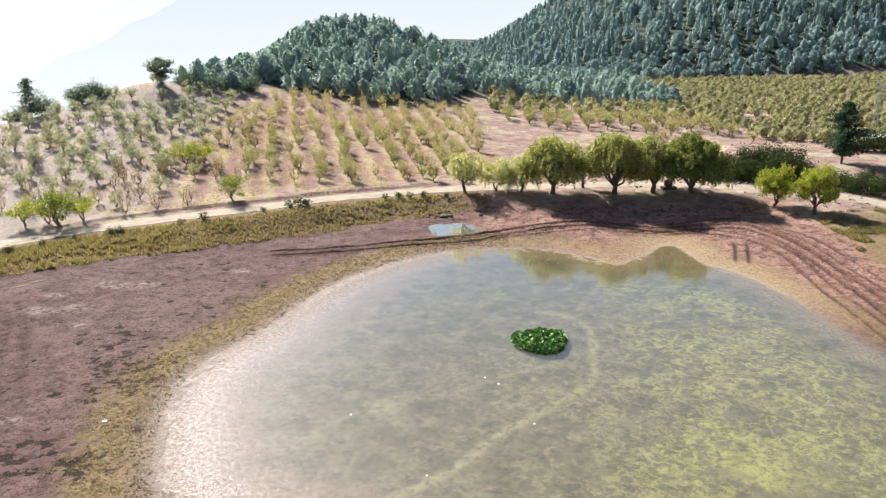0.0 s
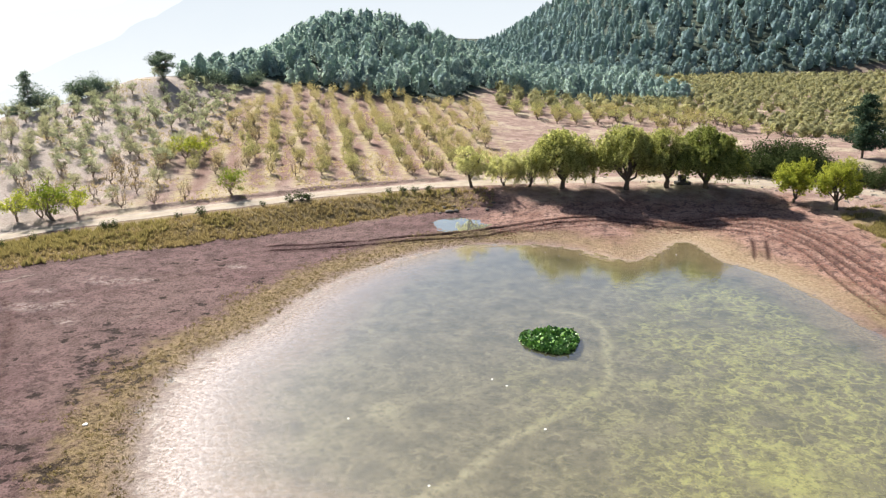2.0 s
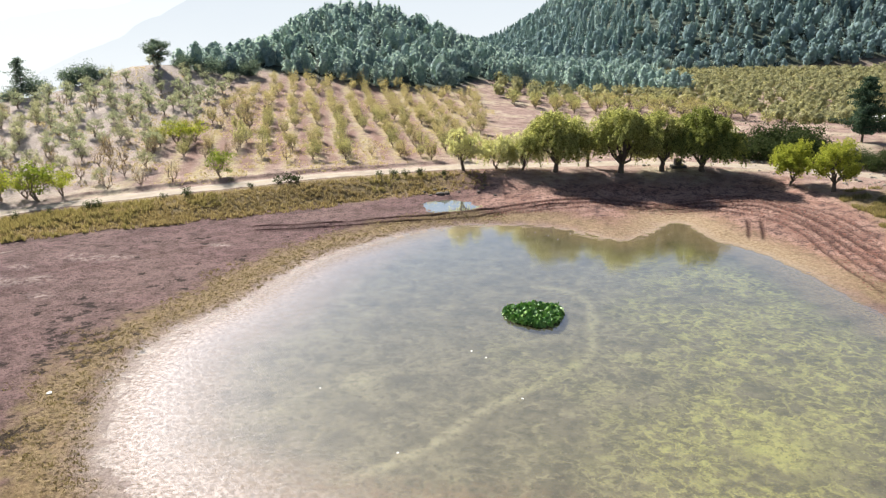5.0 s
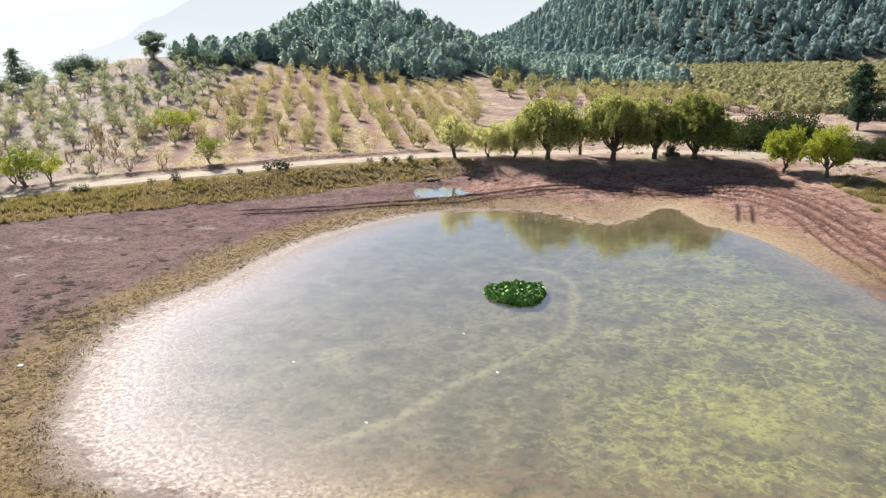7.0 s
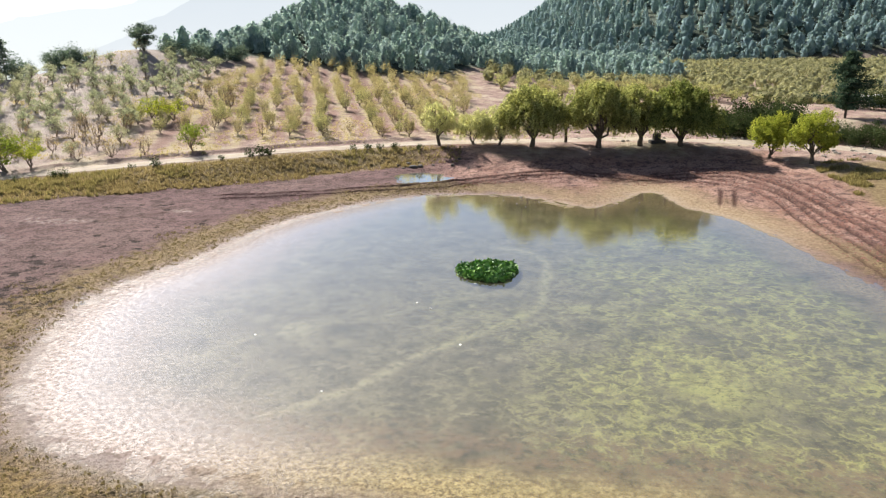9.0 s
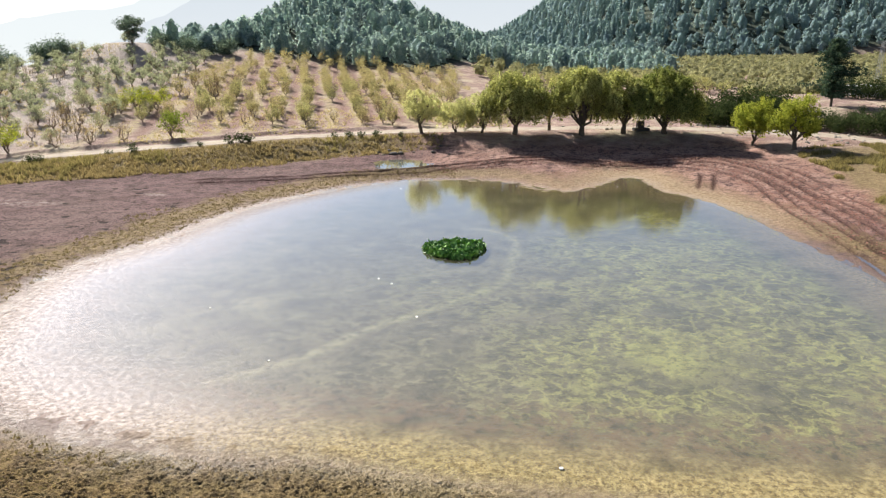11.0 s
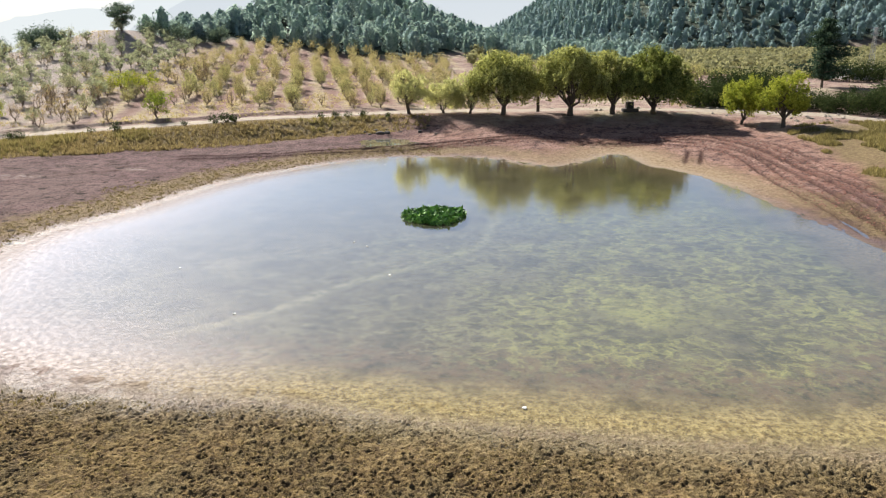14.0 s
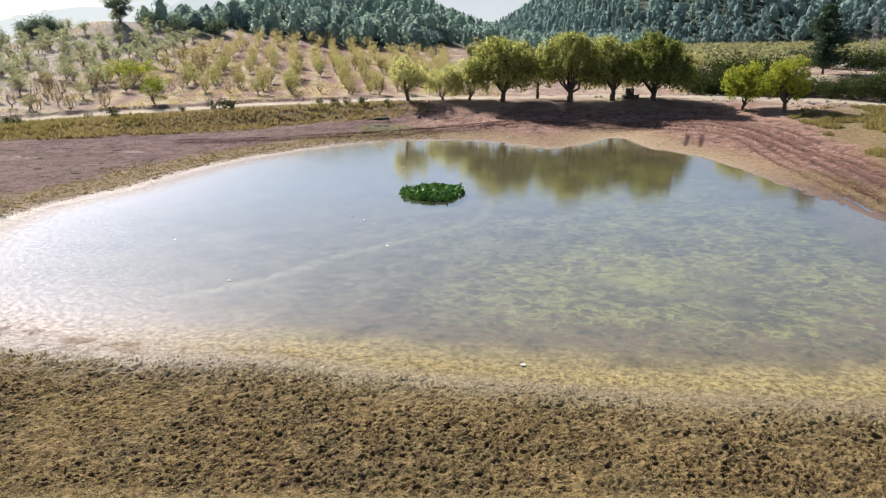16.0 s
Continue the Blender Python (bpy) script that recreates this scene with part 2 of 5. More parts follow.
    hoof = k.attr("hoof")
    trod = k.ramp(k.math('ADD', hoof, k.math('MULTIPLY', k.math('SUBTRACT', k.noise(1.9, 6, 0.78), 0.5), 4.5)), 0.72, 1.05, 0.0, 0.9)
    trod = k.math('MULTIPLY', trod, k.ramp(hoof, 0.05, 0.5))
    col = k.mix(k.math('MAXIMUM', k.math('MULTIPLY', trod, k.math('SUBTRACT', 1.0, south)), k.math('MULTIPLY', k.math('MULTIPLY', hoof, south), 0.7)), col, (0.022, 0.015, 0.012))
    # small dents, with the shade inside them painted into the colour
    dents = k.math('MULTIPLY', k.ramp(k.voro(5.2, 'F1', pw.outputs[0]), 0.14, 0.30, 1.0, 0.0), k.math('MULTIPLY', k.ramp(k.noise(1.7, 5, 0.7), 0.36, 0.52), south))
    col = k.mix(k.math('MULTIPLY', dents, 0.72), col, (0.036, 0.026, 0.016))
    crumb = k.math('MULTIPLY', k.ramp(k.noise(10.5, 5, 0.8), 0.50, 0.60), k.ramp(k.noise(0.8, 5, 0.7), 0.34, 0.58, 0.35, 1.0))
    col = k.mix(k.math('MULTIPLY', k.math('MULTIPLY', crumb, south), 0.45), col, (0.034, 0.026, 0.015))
    moss = k.math('MULTIPLY', k.ramp(k.noise(0.38, 5, 0.65), 0.46, 0.60), south)
    col = k.mix(k.math('MULTIPLY', moss, 0.32), col, k.mix(k.ramp(fine, 0.4, 0.6), (0.062, 0.056, 0.030), (0.17, 0.145, 0.075)))
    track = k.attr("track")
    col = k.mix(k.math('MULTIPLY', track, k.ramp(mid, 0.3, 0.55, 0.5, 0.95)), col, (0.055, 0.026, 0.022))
    speck = k.noise(24.0, 4, 0.75)
    col = k.mix(k.math('MULTIPLY', k.ramp(speck, 0.52, 0.64, 0.0, 0.65), k.math('MAXIMUM', weeds, 0.35)), col, k.mix(1.0, col, (0.42, 0.40, 0.36), 'MULTIPLY'))
    col = k.mix(k.math('MULTIPLY', k.ramp(speck, 0.46, 0.36, 0.0, 0.6), k.math('MAXIMUM', weeds, 0.2)), col, (0.33, 0.255, 0.145))
    wet = k.ramp(k.math('ADD', d, k.math('MULTIPLY', k.math('SUBTRACT', mid, 0.5), 3.0)), -0.5, 1.6)
    rough = k.math('ADD', k.math('MULTIPLY', wet, 0.45), 0.46)
    hgt = k.math('SUBTRACT', k.math('ADD', k.math('MULTIPLY', fine, 0.8), k.math('ADD', k.math('MULTIPLY', grit, 0.6), k.math('MULTIPLY', speck, 0.25))), k.math('MAXIMUM', k.math('MULTIPLY', pit, 0.7), k.math('MULTIPLY', dents, 0.6)))
    nrm = k.bump(hgt, k.ramp(d, -2.0, 0.3, 0.3, 1.0), 0.21)
    body = k.principled(col, rough, nrm, k.math('MULTIPLY', k.ramp(d, -1.2, 0.0), k.ramp(wet, 0.0, 1.0, 0.2, 0.08)))
    # a film of water still lies in the hollows next to the pond
    dd = k.math('ADD', d, k.math('MULTIPLY', k.math('SUBTRACT', k.noise(1.3, 6, 0.7), 0.5), 7.0))
    damp = k.math('MULTIPLY', k.math('MULTIPLY', k.ramp(dd, -0.5, 2.2, 1.0, 0.0), k.ramp(d, -6.0, -3.0)), k.math('MULTIPLY', k.attr("west"), k.ramp(k.noise(3.6, 6, 0.75), 0.38, 0.66, 0.0, 0.03)))
    shine = k.n("BsdfGlossy", Color=(1.0, 0.95, 0.96, 1), Roughness=0.50)
    k.put(shine.inputs["Normal"], nrm)
    both_ = k.n("MixShader", Fac=damp)
    k.put(both_.inputs[1], body)
    k.put(both_.inputs[2], shine.outputs[0])
    return k.done(both_.outputs[0])


def water_material(name, ripple=1.0, murk=0.17, film=True, silt_a=(0.19, 0.172, 0.108), silt_b=(0.25, 0.228, 0.142)):
    """Shallow murky water: it lets part of the light through, clouds it, and mirrors by Fresnel; where a thin film lies over the mud it also glitters."""
    k = Mat(name)
    stretch = k.n("VectorMath")
    stretch.operation = 'MULTIPLY'
    k.put(stretch.inputs[0], k.pos())
    stretch.inputs[1].default_value = (1.0, 1.6, 1.0)
    h = k.math('ADD', k.noise(2.2, 3, 0.6, stretch.outputs[0]), k.math('MULTIPLY', k.noise(7.0, 2, 0.5, stretch.outputs[0]), 0.35))
    nrm = k.bump(h, 0.085 * ripple, 0.05)
    if film:
        d, west = k.attr("shore"), k.attr("west")
        murk = k.ramp(d, -7.0, -1.0, murk, 0.02)
    fr = k.n("Fresnel", IOR=1.45)
    k.put(fr.inputs["Normal"], nrm)
    mirror = k.math('MINIMUM', k.math('MULTIPLY', fr.outputs[0], 2.1), 0.66)
    gl = k.n("BsdfGlossy", Color=(1, 1, 1, 1), Roughness=0.025)
    k.put(gl.inputs["Normal"], nrm)
    tr = k.n("BsdfTransparent", Color=(0.93, 0.94, 0.90, 1))
    silt = k.n("BsdfDiffuse", Color=k.mix(k.noise(0.12, 4, 0.6), silt_a, silt_b))
    body = k.n("MixShader", Fac=murk)
    k.put(body.inputs[1], tr.outputs[0])
    k.put(body.inputs[2], silt.outputs[0])
    mx = k.n("MixShader", Fac=k.math('MULTIPLY', mirror, k.math('SUBTRACT', 1.0, k.math('MULTIPLY', k.attr("thin"), k.ramp(d, -4.5, -0.5, 0.0, 0.85)))) if film else mirror)
    k.put(mx.inputs[1], body.outputs[0])
    k.put(mx.inputs[2], gl.outputs[0])
    if not film:
        return k.done(mx.outputs[0])
    edge = k.ramp(k.math('ADD', d, k.math('MULTIPLY', k.math('SUBTRACT', k.noise(0.4, 5, 0.65), 0.5), 5.0)), -17.0, -1.0)
    edge = k.math('MULTIPLY', edge, k.math('MULTIPLY', west, k.ramp(k.math('ADD', d, k.math('MULTIPLY', k.math('SUBTRACT', k.noise(1.4, 6, 0.7), 0.5), 6.0)), -2.0, 1.0, 1.0, 0.25)))
    glint = k.n("BsdfGlossy", Color=(1.0, 0.93, 0.92, 1), Roughness=0.50)
    k.put(glint.inputs["Normal"], k.bump(k.noise(7.0, 4, 0.65), 0.7, 0.05))
    last = k.n("MixShader", Fac=k.math('ADD', k.math('MULTIPLY', edge, k.ramp(k.noise(3.6, 5, 0.72), 0.40, 0.62, 0.001, 0.025)), k.ramp(k.n("SeparateXYZ", Vector=k.pos()).outputs[0], 30.0, -14.0, 0.003, 0.0075)))
    k.put(last.inputs[1], mx.outputs[0])
    k.put(last.inputs[2], glint.outputs[0])
    return k.done(last.outputs[0])


def road_material():
    k = Mat("road_dirt")
    mid, fine = k.noise(0.7, 5, 0.6), k.noise(6.0, 5, 0.65)
    across = k.attr("across")
    col = k.mix(k.ramp(mid, 0.3, 0.7), (0.285, 0.235, 0.18), (0.385, 0.33, 0.26))
    centre = k.math('MULTIPLY', k.ramp(k.math('ABSOLUTE', across), 0.05, 0.28, 1.0, 0.0), k.ramp(mid, 0.35, 0.6))
    col = k.mix(k.math('MULTIPLY', centre, 0.5), col, (0.34, 0.29, 0.16))
    col = k.mix(k.ramp(fine, 0.5, 0.75, 0, 0.4), col, (0.33, 0.25, 0.18))
    return k.done(k.principled(col, 0.95, k.bump(fine, 0.7, 0.05), 0.2))


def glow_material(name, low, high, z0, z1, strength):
    """Hazy distance: the haze is painted as a glowing colour, graded by height."""
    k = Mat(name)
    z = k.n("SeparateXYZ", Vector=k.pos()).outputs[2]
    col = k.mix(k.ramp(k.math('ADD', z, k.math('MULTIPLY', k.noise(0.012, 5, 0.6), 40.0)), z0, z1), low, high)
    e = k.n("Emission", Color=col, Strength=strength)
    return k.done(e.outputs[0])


M_GROUND = ground_material()
M_WATER = water_material("pond_water")
# the puddle's sky reflection is put into its pale silt colour
M_PUDDLE = water_material("puddle_water", 0.3, 0.45, False, (0.36, 0.37, 0.32), (0.30, 0.33, 0.20))
M_ROAD = road_material()
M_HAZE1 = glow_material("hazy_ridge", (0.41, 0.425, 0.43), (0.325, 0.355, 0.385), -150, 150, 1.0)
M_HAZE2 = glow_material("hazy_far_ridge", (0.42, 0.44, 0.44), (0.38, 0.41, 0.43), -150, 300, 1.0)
M_BARK = bark_material("grey_brown_bark", (0.07, 0.055, 0.04), (0.17, 0.14, 0.105))
M_TWIG = bark_material("orchard_bark", (0.13, 0.095, 0.07), (0.26, 0.20, 0.15))
M_WILLOW = leaf_material("willow_leaves", (0.15, 0.175, 0.055), (0.64, 0.64, 0.27), 0.58)
M_WILLOW_DARK = leaf_material("dark_willow_leaves", (0.08, 0.11, 0.03), (0.40, 0.43, 0.14), 0.48)
M_WILLOW_PALE = leaf_material("pale_willow_leaves", (0.34, 0.355, 0.16), (0.74, 0.72, 0.40), 0.6)
M_YELLOW = leaf_material("yellow_green_leaves", (0.19, 0.235, 0.04), (0.52, 0.54, 0.10), 0.52)
M_GREEN = leaf_material("fresh_green_leaves", (0.14, 0.20, 0.04), (0.30, 0.34, 0.07), 0.55)
M_ORCH = leaf_material("orchard_leaves", (0.27, 0.27, 0.135), (0.50, 0.475, 0.24), 0.5, ((0.34, 0.295, 0.16), (0.50, 0.43, 0.25)), 0.7)
M_OLIVE = leaf_material("grey_green_leaves", (0.27, 0.285, 0.20), (0.48, 0.515, 0.37), 0.5, ((0.32, 0.325, 0.22), (0.50, 0.49, 0.34)), 0.5)
M_BARE = leaf_material("dry_brown_leaves", (0.30, 0.22, 0.14), (0.46, 0.36, 0.22), 0.5)
M_FIELD = leaf_material("field_tree_leaves", (0.27, 0.28, 0.13), (0.56, 0.54, 0.27), 0.45, ((0.30, 0.27, 0.13), (0.50, 0.44, 0.23)), 0.6)
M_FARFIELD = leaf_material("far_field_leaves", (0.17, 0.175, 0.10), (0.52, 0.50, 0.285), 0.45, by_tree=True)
M_SHRUB = leaf_material("dark_shrub_leaves", (0.035, 0.052, 0.024), (0.095, 0.12, 0.048), 0.3)
M_PINE = leaf_material("pine_needles", (0.08, 0.125, 0.105), (0.21, 0.265, 0.21), 0.45)
M_DARKPINE = leaf_material("dark_pine_needles", (0.030, 0.058, 0.042), (0.10, 0.145, 0.10), 0.35)
# paler and bluer than real leaves: haze of the distance put into the colour
M_HAZY_KNOLL = leaf_material("hazy_knoll_foliage", (0.17, 0.265, 0.275), (0.55, 0.67, 0.66), 0.45, by_tree=True)
M_HAZY_PINE = leaf_material("hazy_pine_needles", (0.135, 0.215, 0.24), (0.40, 0.51, 0.53), 0.45, by_tree=True)
M_GRASS = leaf_material("dry_bank_grass", (0.21, 0.16, 0.085), (0.42, 0.335, 0.19), 0.45)
M_STRAW = leaf_material("straw_grass", (0.36, 0.29, 0.16), (0.58, 0.49, 0.29), 0.55)
M_WEED = leaf_material("low_shore_weeds", (0.14, 0.108, 0.058), (0.32, 0.255, 0.14), 0.4)
M_REED = leaf_material("olive_weeds", (0.18, 0.153, 0.072), (0.38, 0.32, 0.15), 0.45)
def wet_leaf_material():
    k = Mat("glossy_plant_leaves")
    rnd = k.n("NewGeometry").outputs["Random Per Island"]
    return k.done(k.principled(k.mix(rnd, (0.035, 0.13, 0.018), (0.27, 0.45, 0.09)), 0.5, None, 0.5))


M_HYACINTH = wet_leaf_material()
M_REDCLOD = rough_material("red_mud_clod", (0.17, 0.075, 0.052), (0.31, 0.155, 0.11), 3.0)
M_MAT = rough_material("wet_root_mat", (0.05, 0.045, 0.02), (0.12, 0.11, 0.045), 5.0)
M_STONE = rough_material("grey_stone", (0.24, 0.21, 0.17), (0.42, 0.38, 0.32), 3.0)
M_LITTER = rough_material("white_litter", (0.75, 0.74, 0.70), (0.85, 0.84, 0.80), 8.0, 0.5)
M_PLASTER = rough_material("pale_plaster", (0.62, 0.60, 0.55), (0.78, 0.76, 0.71), 2.0)
M_ROOF = rough_material("white_sheet_roof", (0.70, 0.70, 0.68), (0.82, 0.82, 0.80), 1.5, 0.5, 0.1)
M_STEEL = rough_material("weathered_steel", (0.30, 0.31, 0.31), (0.45, 0.45, 0.44), 6.0, 0.6, 0.2)
# dark base colour: the shade beside the willows is put into it
M_CONCRETE = rough_material("shaded_concrete", (0.06, 0.057, 0.05), (0.13, 0.12, 0.105), 3.0)

# ---- helpers for building ----
rng = np.random.default_rng(7)


def mesh_from(name, verts, quads=None, tris=None, material=None, smooth=False, attrs=None):
    me = bpy.data.meshes.new(name)
    verts = np.asarray(verts, np.float32)
    parts_, starts, at = [], [], 0
    for polys, k in ((quads, 4), (tris, 3)):
        if polys is not None and len(polys):
            polys = np.asarray(polys, np.int32)
            parts_.append(polys.ravel())
            starts.append(at + np.arange(len(polys)) * k)
            at += polys.size
    loops, starts = np.concatenate(parts_), np.concatenate(starts).astype(np.int32)
    me.vertices.add(len(verts))
    me.vertices.foreach_set("co", verts.ravel())
    me.loops.add(len(loops))
    me.loops.foreach_set("vertex_index", loops)
    me.polygons.add(len(starts))
    me.polygons.foreach_set("loop_start", starts)
    if smooth:
        me.polygons.foreach_set("use_smooth", np.ones(len(starts), bool))
    for key, values in (attrs or {}).items():
        me.attributes.new(key, 'FLOAT', 'POINT').data.foreach_set("value", np.asarray(values, np.float32))
    me.update(calc_edges=True)
    me.validate()
    if material:
        me.materials.append(material)
    return me


def child(name, mesh, parent, label=""):
    ob = new(name, mesh)
    ob.parent = parent
    return tagged(ob, label)


def part(name, bm, material, parent, label=""):
    me = bpy.data.meshes.new(name)
    bm.to_mesh(me)
    bm.free()
    me.materials.append(material)
    return child(name, me, parent, label)


def box_bm(size, at=(0, 0, 0), bevel=0.02):
    bm = bmesh.new()
    bmesh.ops.create_cube(bm, size=1.0)
    bmesh.ops.scale(bm, vec=size, verts=bm.verts)
    bmesh.ops.translate(bm, vec=at, verts=bm.verts)
    if bevel:
        bmesh.ops.bevel(bm, geom=bm.edges[:], offset=bevel, segments=1, affect='EDGES')
    return bm


def sstep(a, b, v):
    u = np.clip((np.asarray(v, float) - a) / (b - a), 0, 1)
    return u * u * (3 - 2 * u)


def lattice_noise(x, y, scale, seed):
    """Smooth value noise, for height."""
    table = np.random.default_rng(seed).random((256, 256))
    u, v = np.asarray(x) / scale, np.asarray(y) / scale
    i, j = np.floor(u).astype(int), np.floor(v).astype(int)
    fu, fv = u - i, v - j
    fu, fv = fu * fu * (3 - 2 * fu), fv * fv * (3 - 2 * fv)
    a, b = table[i % 256, j % 256], table[(i + 1) % 256, j % 256]
    c, e = table[i % 256, (j + 1) % 256], table[(i + 1) % 256, (j + 1) % 256]
    return (a * (1 - fu) + b * fu) * (1 - fv) + (c * (1 - fu) + e * fu) * fv - 0.5


# ---- the lie of the land ----
SHORE = [(-13, 30.2), (-16.5, 33.8), (-18.6, 39.5), (-19.6, 45), (-19, 50.5), (-15.8, 56.5), (-12.8, 65), (-9, 71), (-3, 76.8), (3.6, 79.8),
         (9.6, 79.5), (14, 77.8), (16.8, 75), (19.7, 73.8), (22.3, 75.8), (25.3, 79.8), (27.3, 80.4), (28.3, 77.7), (28.9, 73.2), (31.3, 69.8),
         (33.4, 63.5), (34.5, 55), (35.8, 48), (36.2, 42), (35, 33.5), (30.5, 26.2), (25, 23.2), (19, 23.3), (15.4, 23.7), (11.8, 24.3), (7.8, 24.9), (3.6, 26.0), (-2.5, 26.6), (-7.7, 27.8)]
ROAD = [(-140, -20), (-95, 35), (-70, 62), (-52.8, 78.0), (-45.4, 83.0), (-36.7, 87.4), (-27, 91.4), (-18, 95.9), (-8, 99.6), (-1, 101.6), (6.3, 102.8), (22, 104.2), (40, 104.5), (62, 108), (90, 114), (160, 122)]


def smooth_line(points, n=8, closed=False):
    p = np.array(points, float)
    m = len(p)
    out = []
    for i in range(m if closed else m - 1):
        idx = [(i - 1), i, i + 1, i + 2]
        a, b, c, d = (p[k % m] if closed else p[min(max(k, 0), m - 1)] for k in idx)
        for t in np.arange(n) / n:
            out.append(0.5 * (2 * b + (c - a) * t + (2 * a - 5 * b + 4 * c - d) * t * t + (3 * b - a - 3 * c + d) * t ** 3))
    if not closed:
        out.append(p[-1])
    return np.array(out)


def line_distance(x, y, line, closed=False):
    pts = np.stack([x.ravel(), y.ravel()], 1)
    a = line if closed else line[:-1]
    b = np.roll(line, -1, 0) if closed else line[1:]
    best = np.full(len(pts), 1e18)
    for s, e in zip(a, b):
        v = e - s
        t = np.clip(((pts - s) @ v) / max(v @ v, 1e-9), 0, 1)
        q = pts - s - t[:, None] * v
        best = np.minimum(best, (q * q).sum(1))
    return np.sqrt(best).reshape(x.shape)


def inside(x, y, line):
    hit = np.zeros(x.shape, bool)
    for (x0, y0), (x1, y1) in zip(line, np.roll(line, -1, 0)):
        cross = (y0 > y) != (y1 > y)
        hit ^= cross & (x < (x1 - x0) * (y - y0) / ((y1 - y0) if abs(y1 - y0) > 1e-9 else 1e-9) + x0)
    return hit


SHORE_LINE, ROAD_LINE = smooth_line(SHORE, 6, True), smooth_line(ROAD, 6)
GX, GY = np.arange(-80, 100.5, 0.5), np.arange(-40, 130.5, 0.5)
_mx, _my = np.meshgrid(GX, GY)
_sd = line_distance(_mx, _my, SHORE_LINE, True) * np.where(inside(_mx, _my, SHORE_LINE), -1, 1)


def shore_distance(x, y):
    """Metres from the water's edge, negative in the pond."""
    cx, cy = np.clip(x, GX[0], GX[-1] - 0.01), np.clip(y, GY[0], GY[-1] - 0.01)
    u, v = (cx - GX[0]) / 0.5, (cy - GY[0]) / 0.5
    i, j = u.astype(int), v.astype(int)
    fu, fv = u - i, v - j
    d = (_sd[j, i] * (1 - fu) + _sd[j, i + 1] * fu) * (1 - fv) + (_sd[j + 1, i] * (1 - fu) + _sd[j + 1, i + 1] * fu) * fv
    return d + np.hypot(x - cx, y - cy)


def road_y(x):
    return np.interp(x, ROAD_LINE[:, 0], ROAD_LINE[:, 1])


def road_z(x):
    return np.interp(x, [-140, -52, -44, -30, -18, 0, 20, 60, 160], [1.2, 1.6, 1.85, 2.2, 2.3, 2.3, 2.2, 2.2, 2.2])


def bank_foot(x):
    """How far below the road, across the slope, the bank meets the mud."""
    return np.interp(x, [-60, -30, -12, 0], [-12.0, -11.0, -9.6, -9.5])


LANE = [p for p in ROAD if p[0] < 20] + [(24, 104.4), (33, 103.6), (42, 101.8), (49.5, 98.8), (54.6, 94.6), (58.6, 88.6), (62.5, 79), (68, 66), (80, 48), (100, 28)]
TRACKS = [  # wheel tracks: centre line, gauge (0: a single rut), depth
    ([(-22, 77.2), (-17.4, 78.0), (-11.6, 79.2), (-5, 81), (3.2, 82.8), (6, 84.2), (11.2, 86.4), (17, 87.3), (22, 86.6), (27, 85.2), (33, 85.6), (38, 84), (40.4, 75.5), (40.6, 61), (38, 45)], 1.5, 0.10),
    ([(6, 83.4), (12, 85.2), (18, 86), (24, 85.2), (31, 86.9), (37, 87.2), (41, 82.5), (43, 76.5), (43.5, 64), (42, 50)], 1.5, 0.09),
    ([(26, 84), (32, 84.2), (36.5, 80.5), (38.5, 74), (37.9, 65), (37.6, 55), (36.8, 46)], 1.5, 0.10),
    ([(33, 88.2), (38, 86.5), (40.8, 80), (42, 71), (42, 60), (40, 48)], 1.5, 0.09),
    ([(35.6, 81.2), (34.4, 77.4), (33.1, 73.8), (32.2, 71.4)], 1.38, 0.14),
    ([(-31.5, 43.8), (-33.6, 48.2), (-35.6, 52.4), (-38, 57), (-42, 62)], 1.5, 0.07),
    ([(-38, 52), (-36.8, 57), (-33, 63), (-27, 69), (-20, 74)], 1.5, 0.04),
]


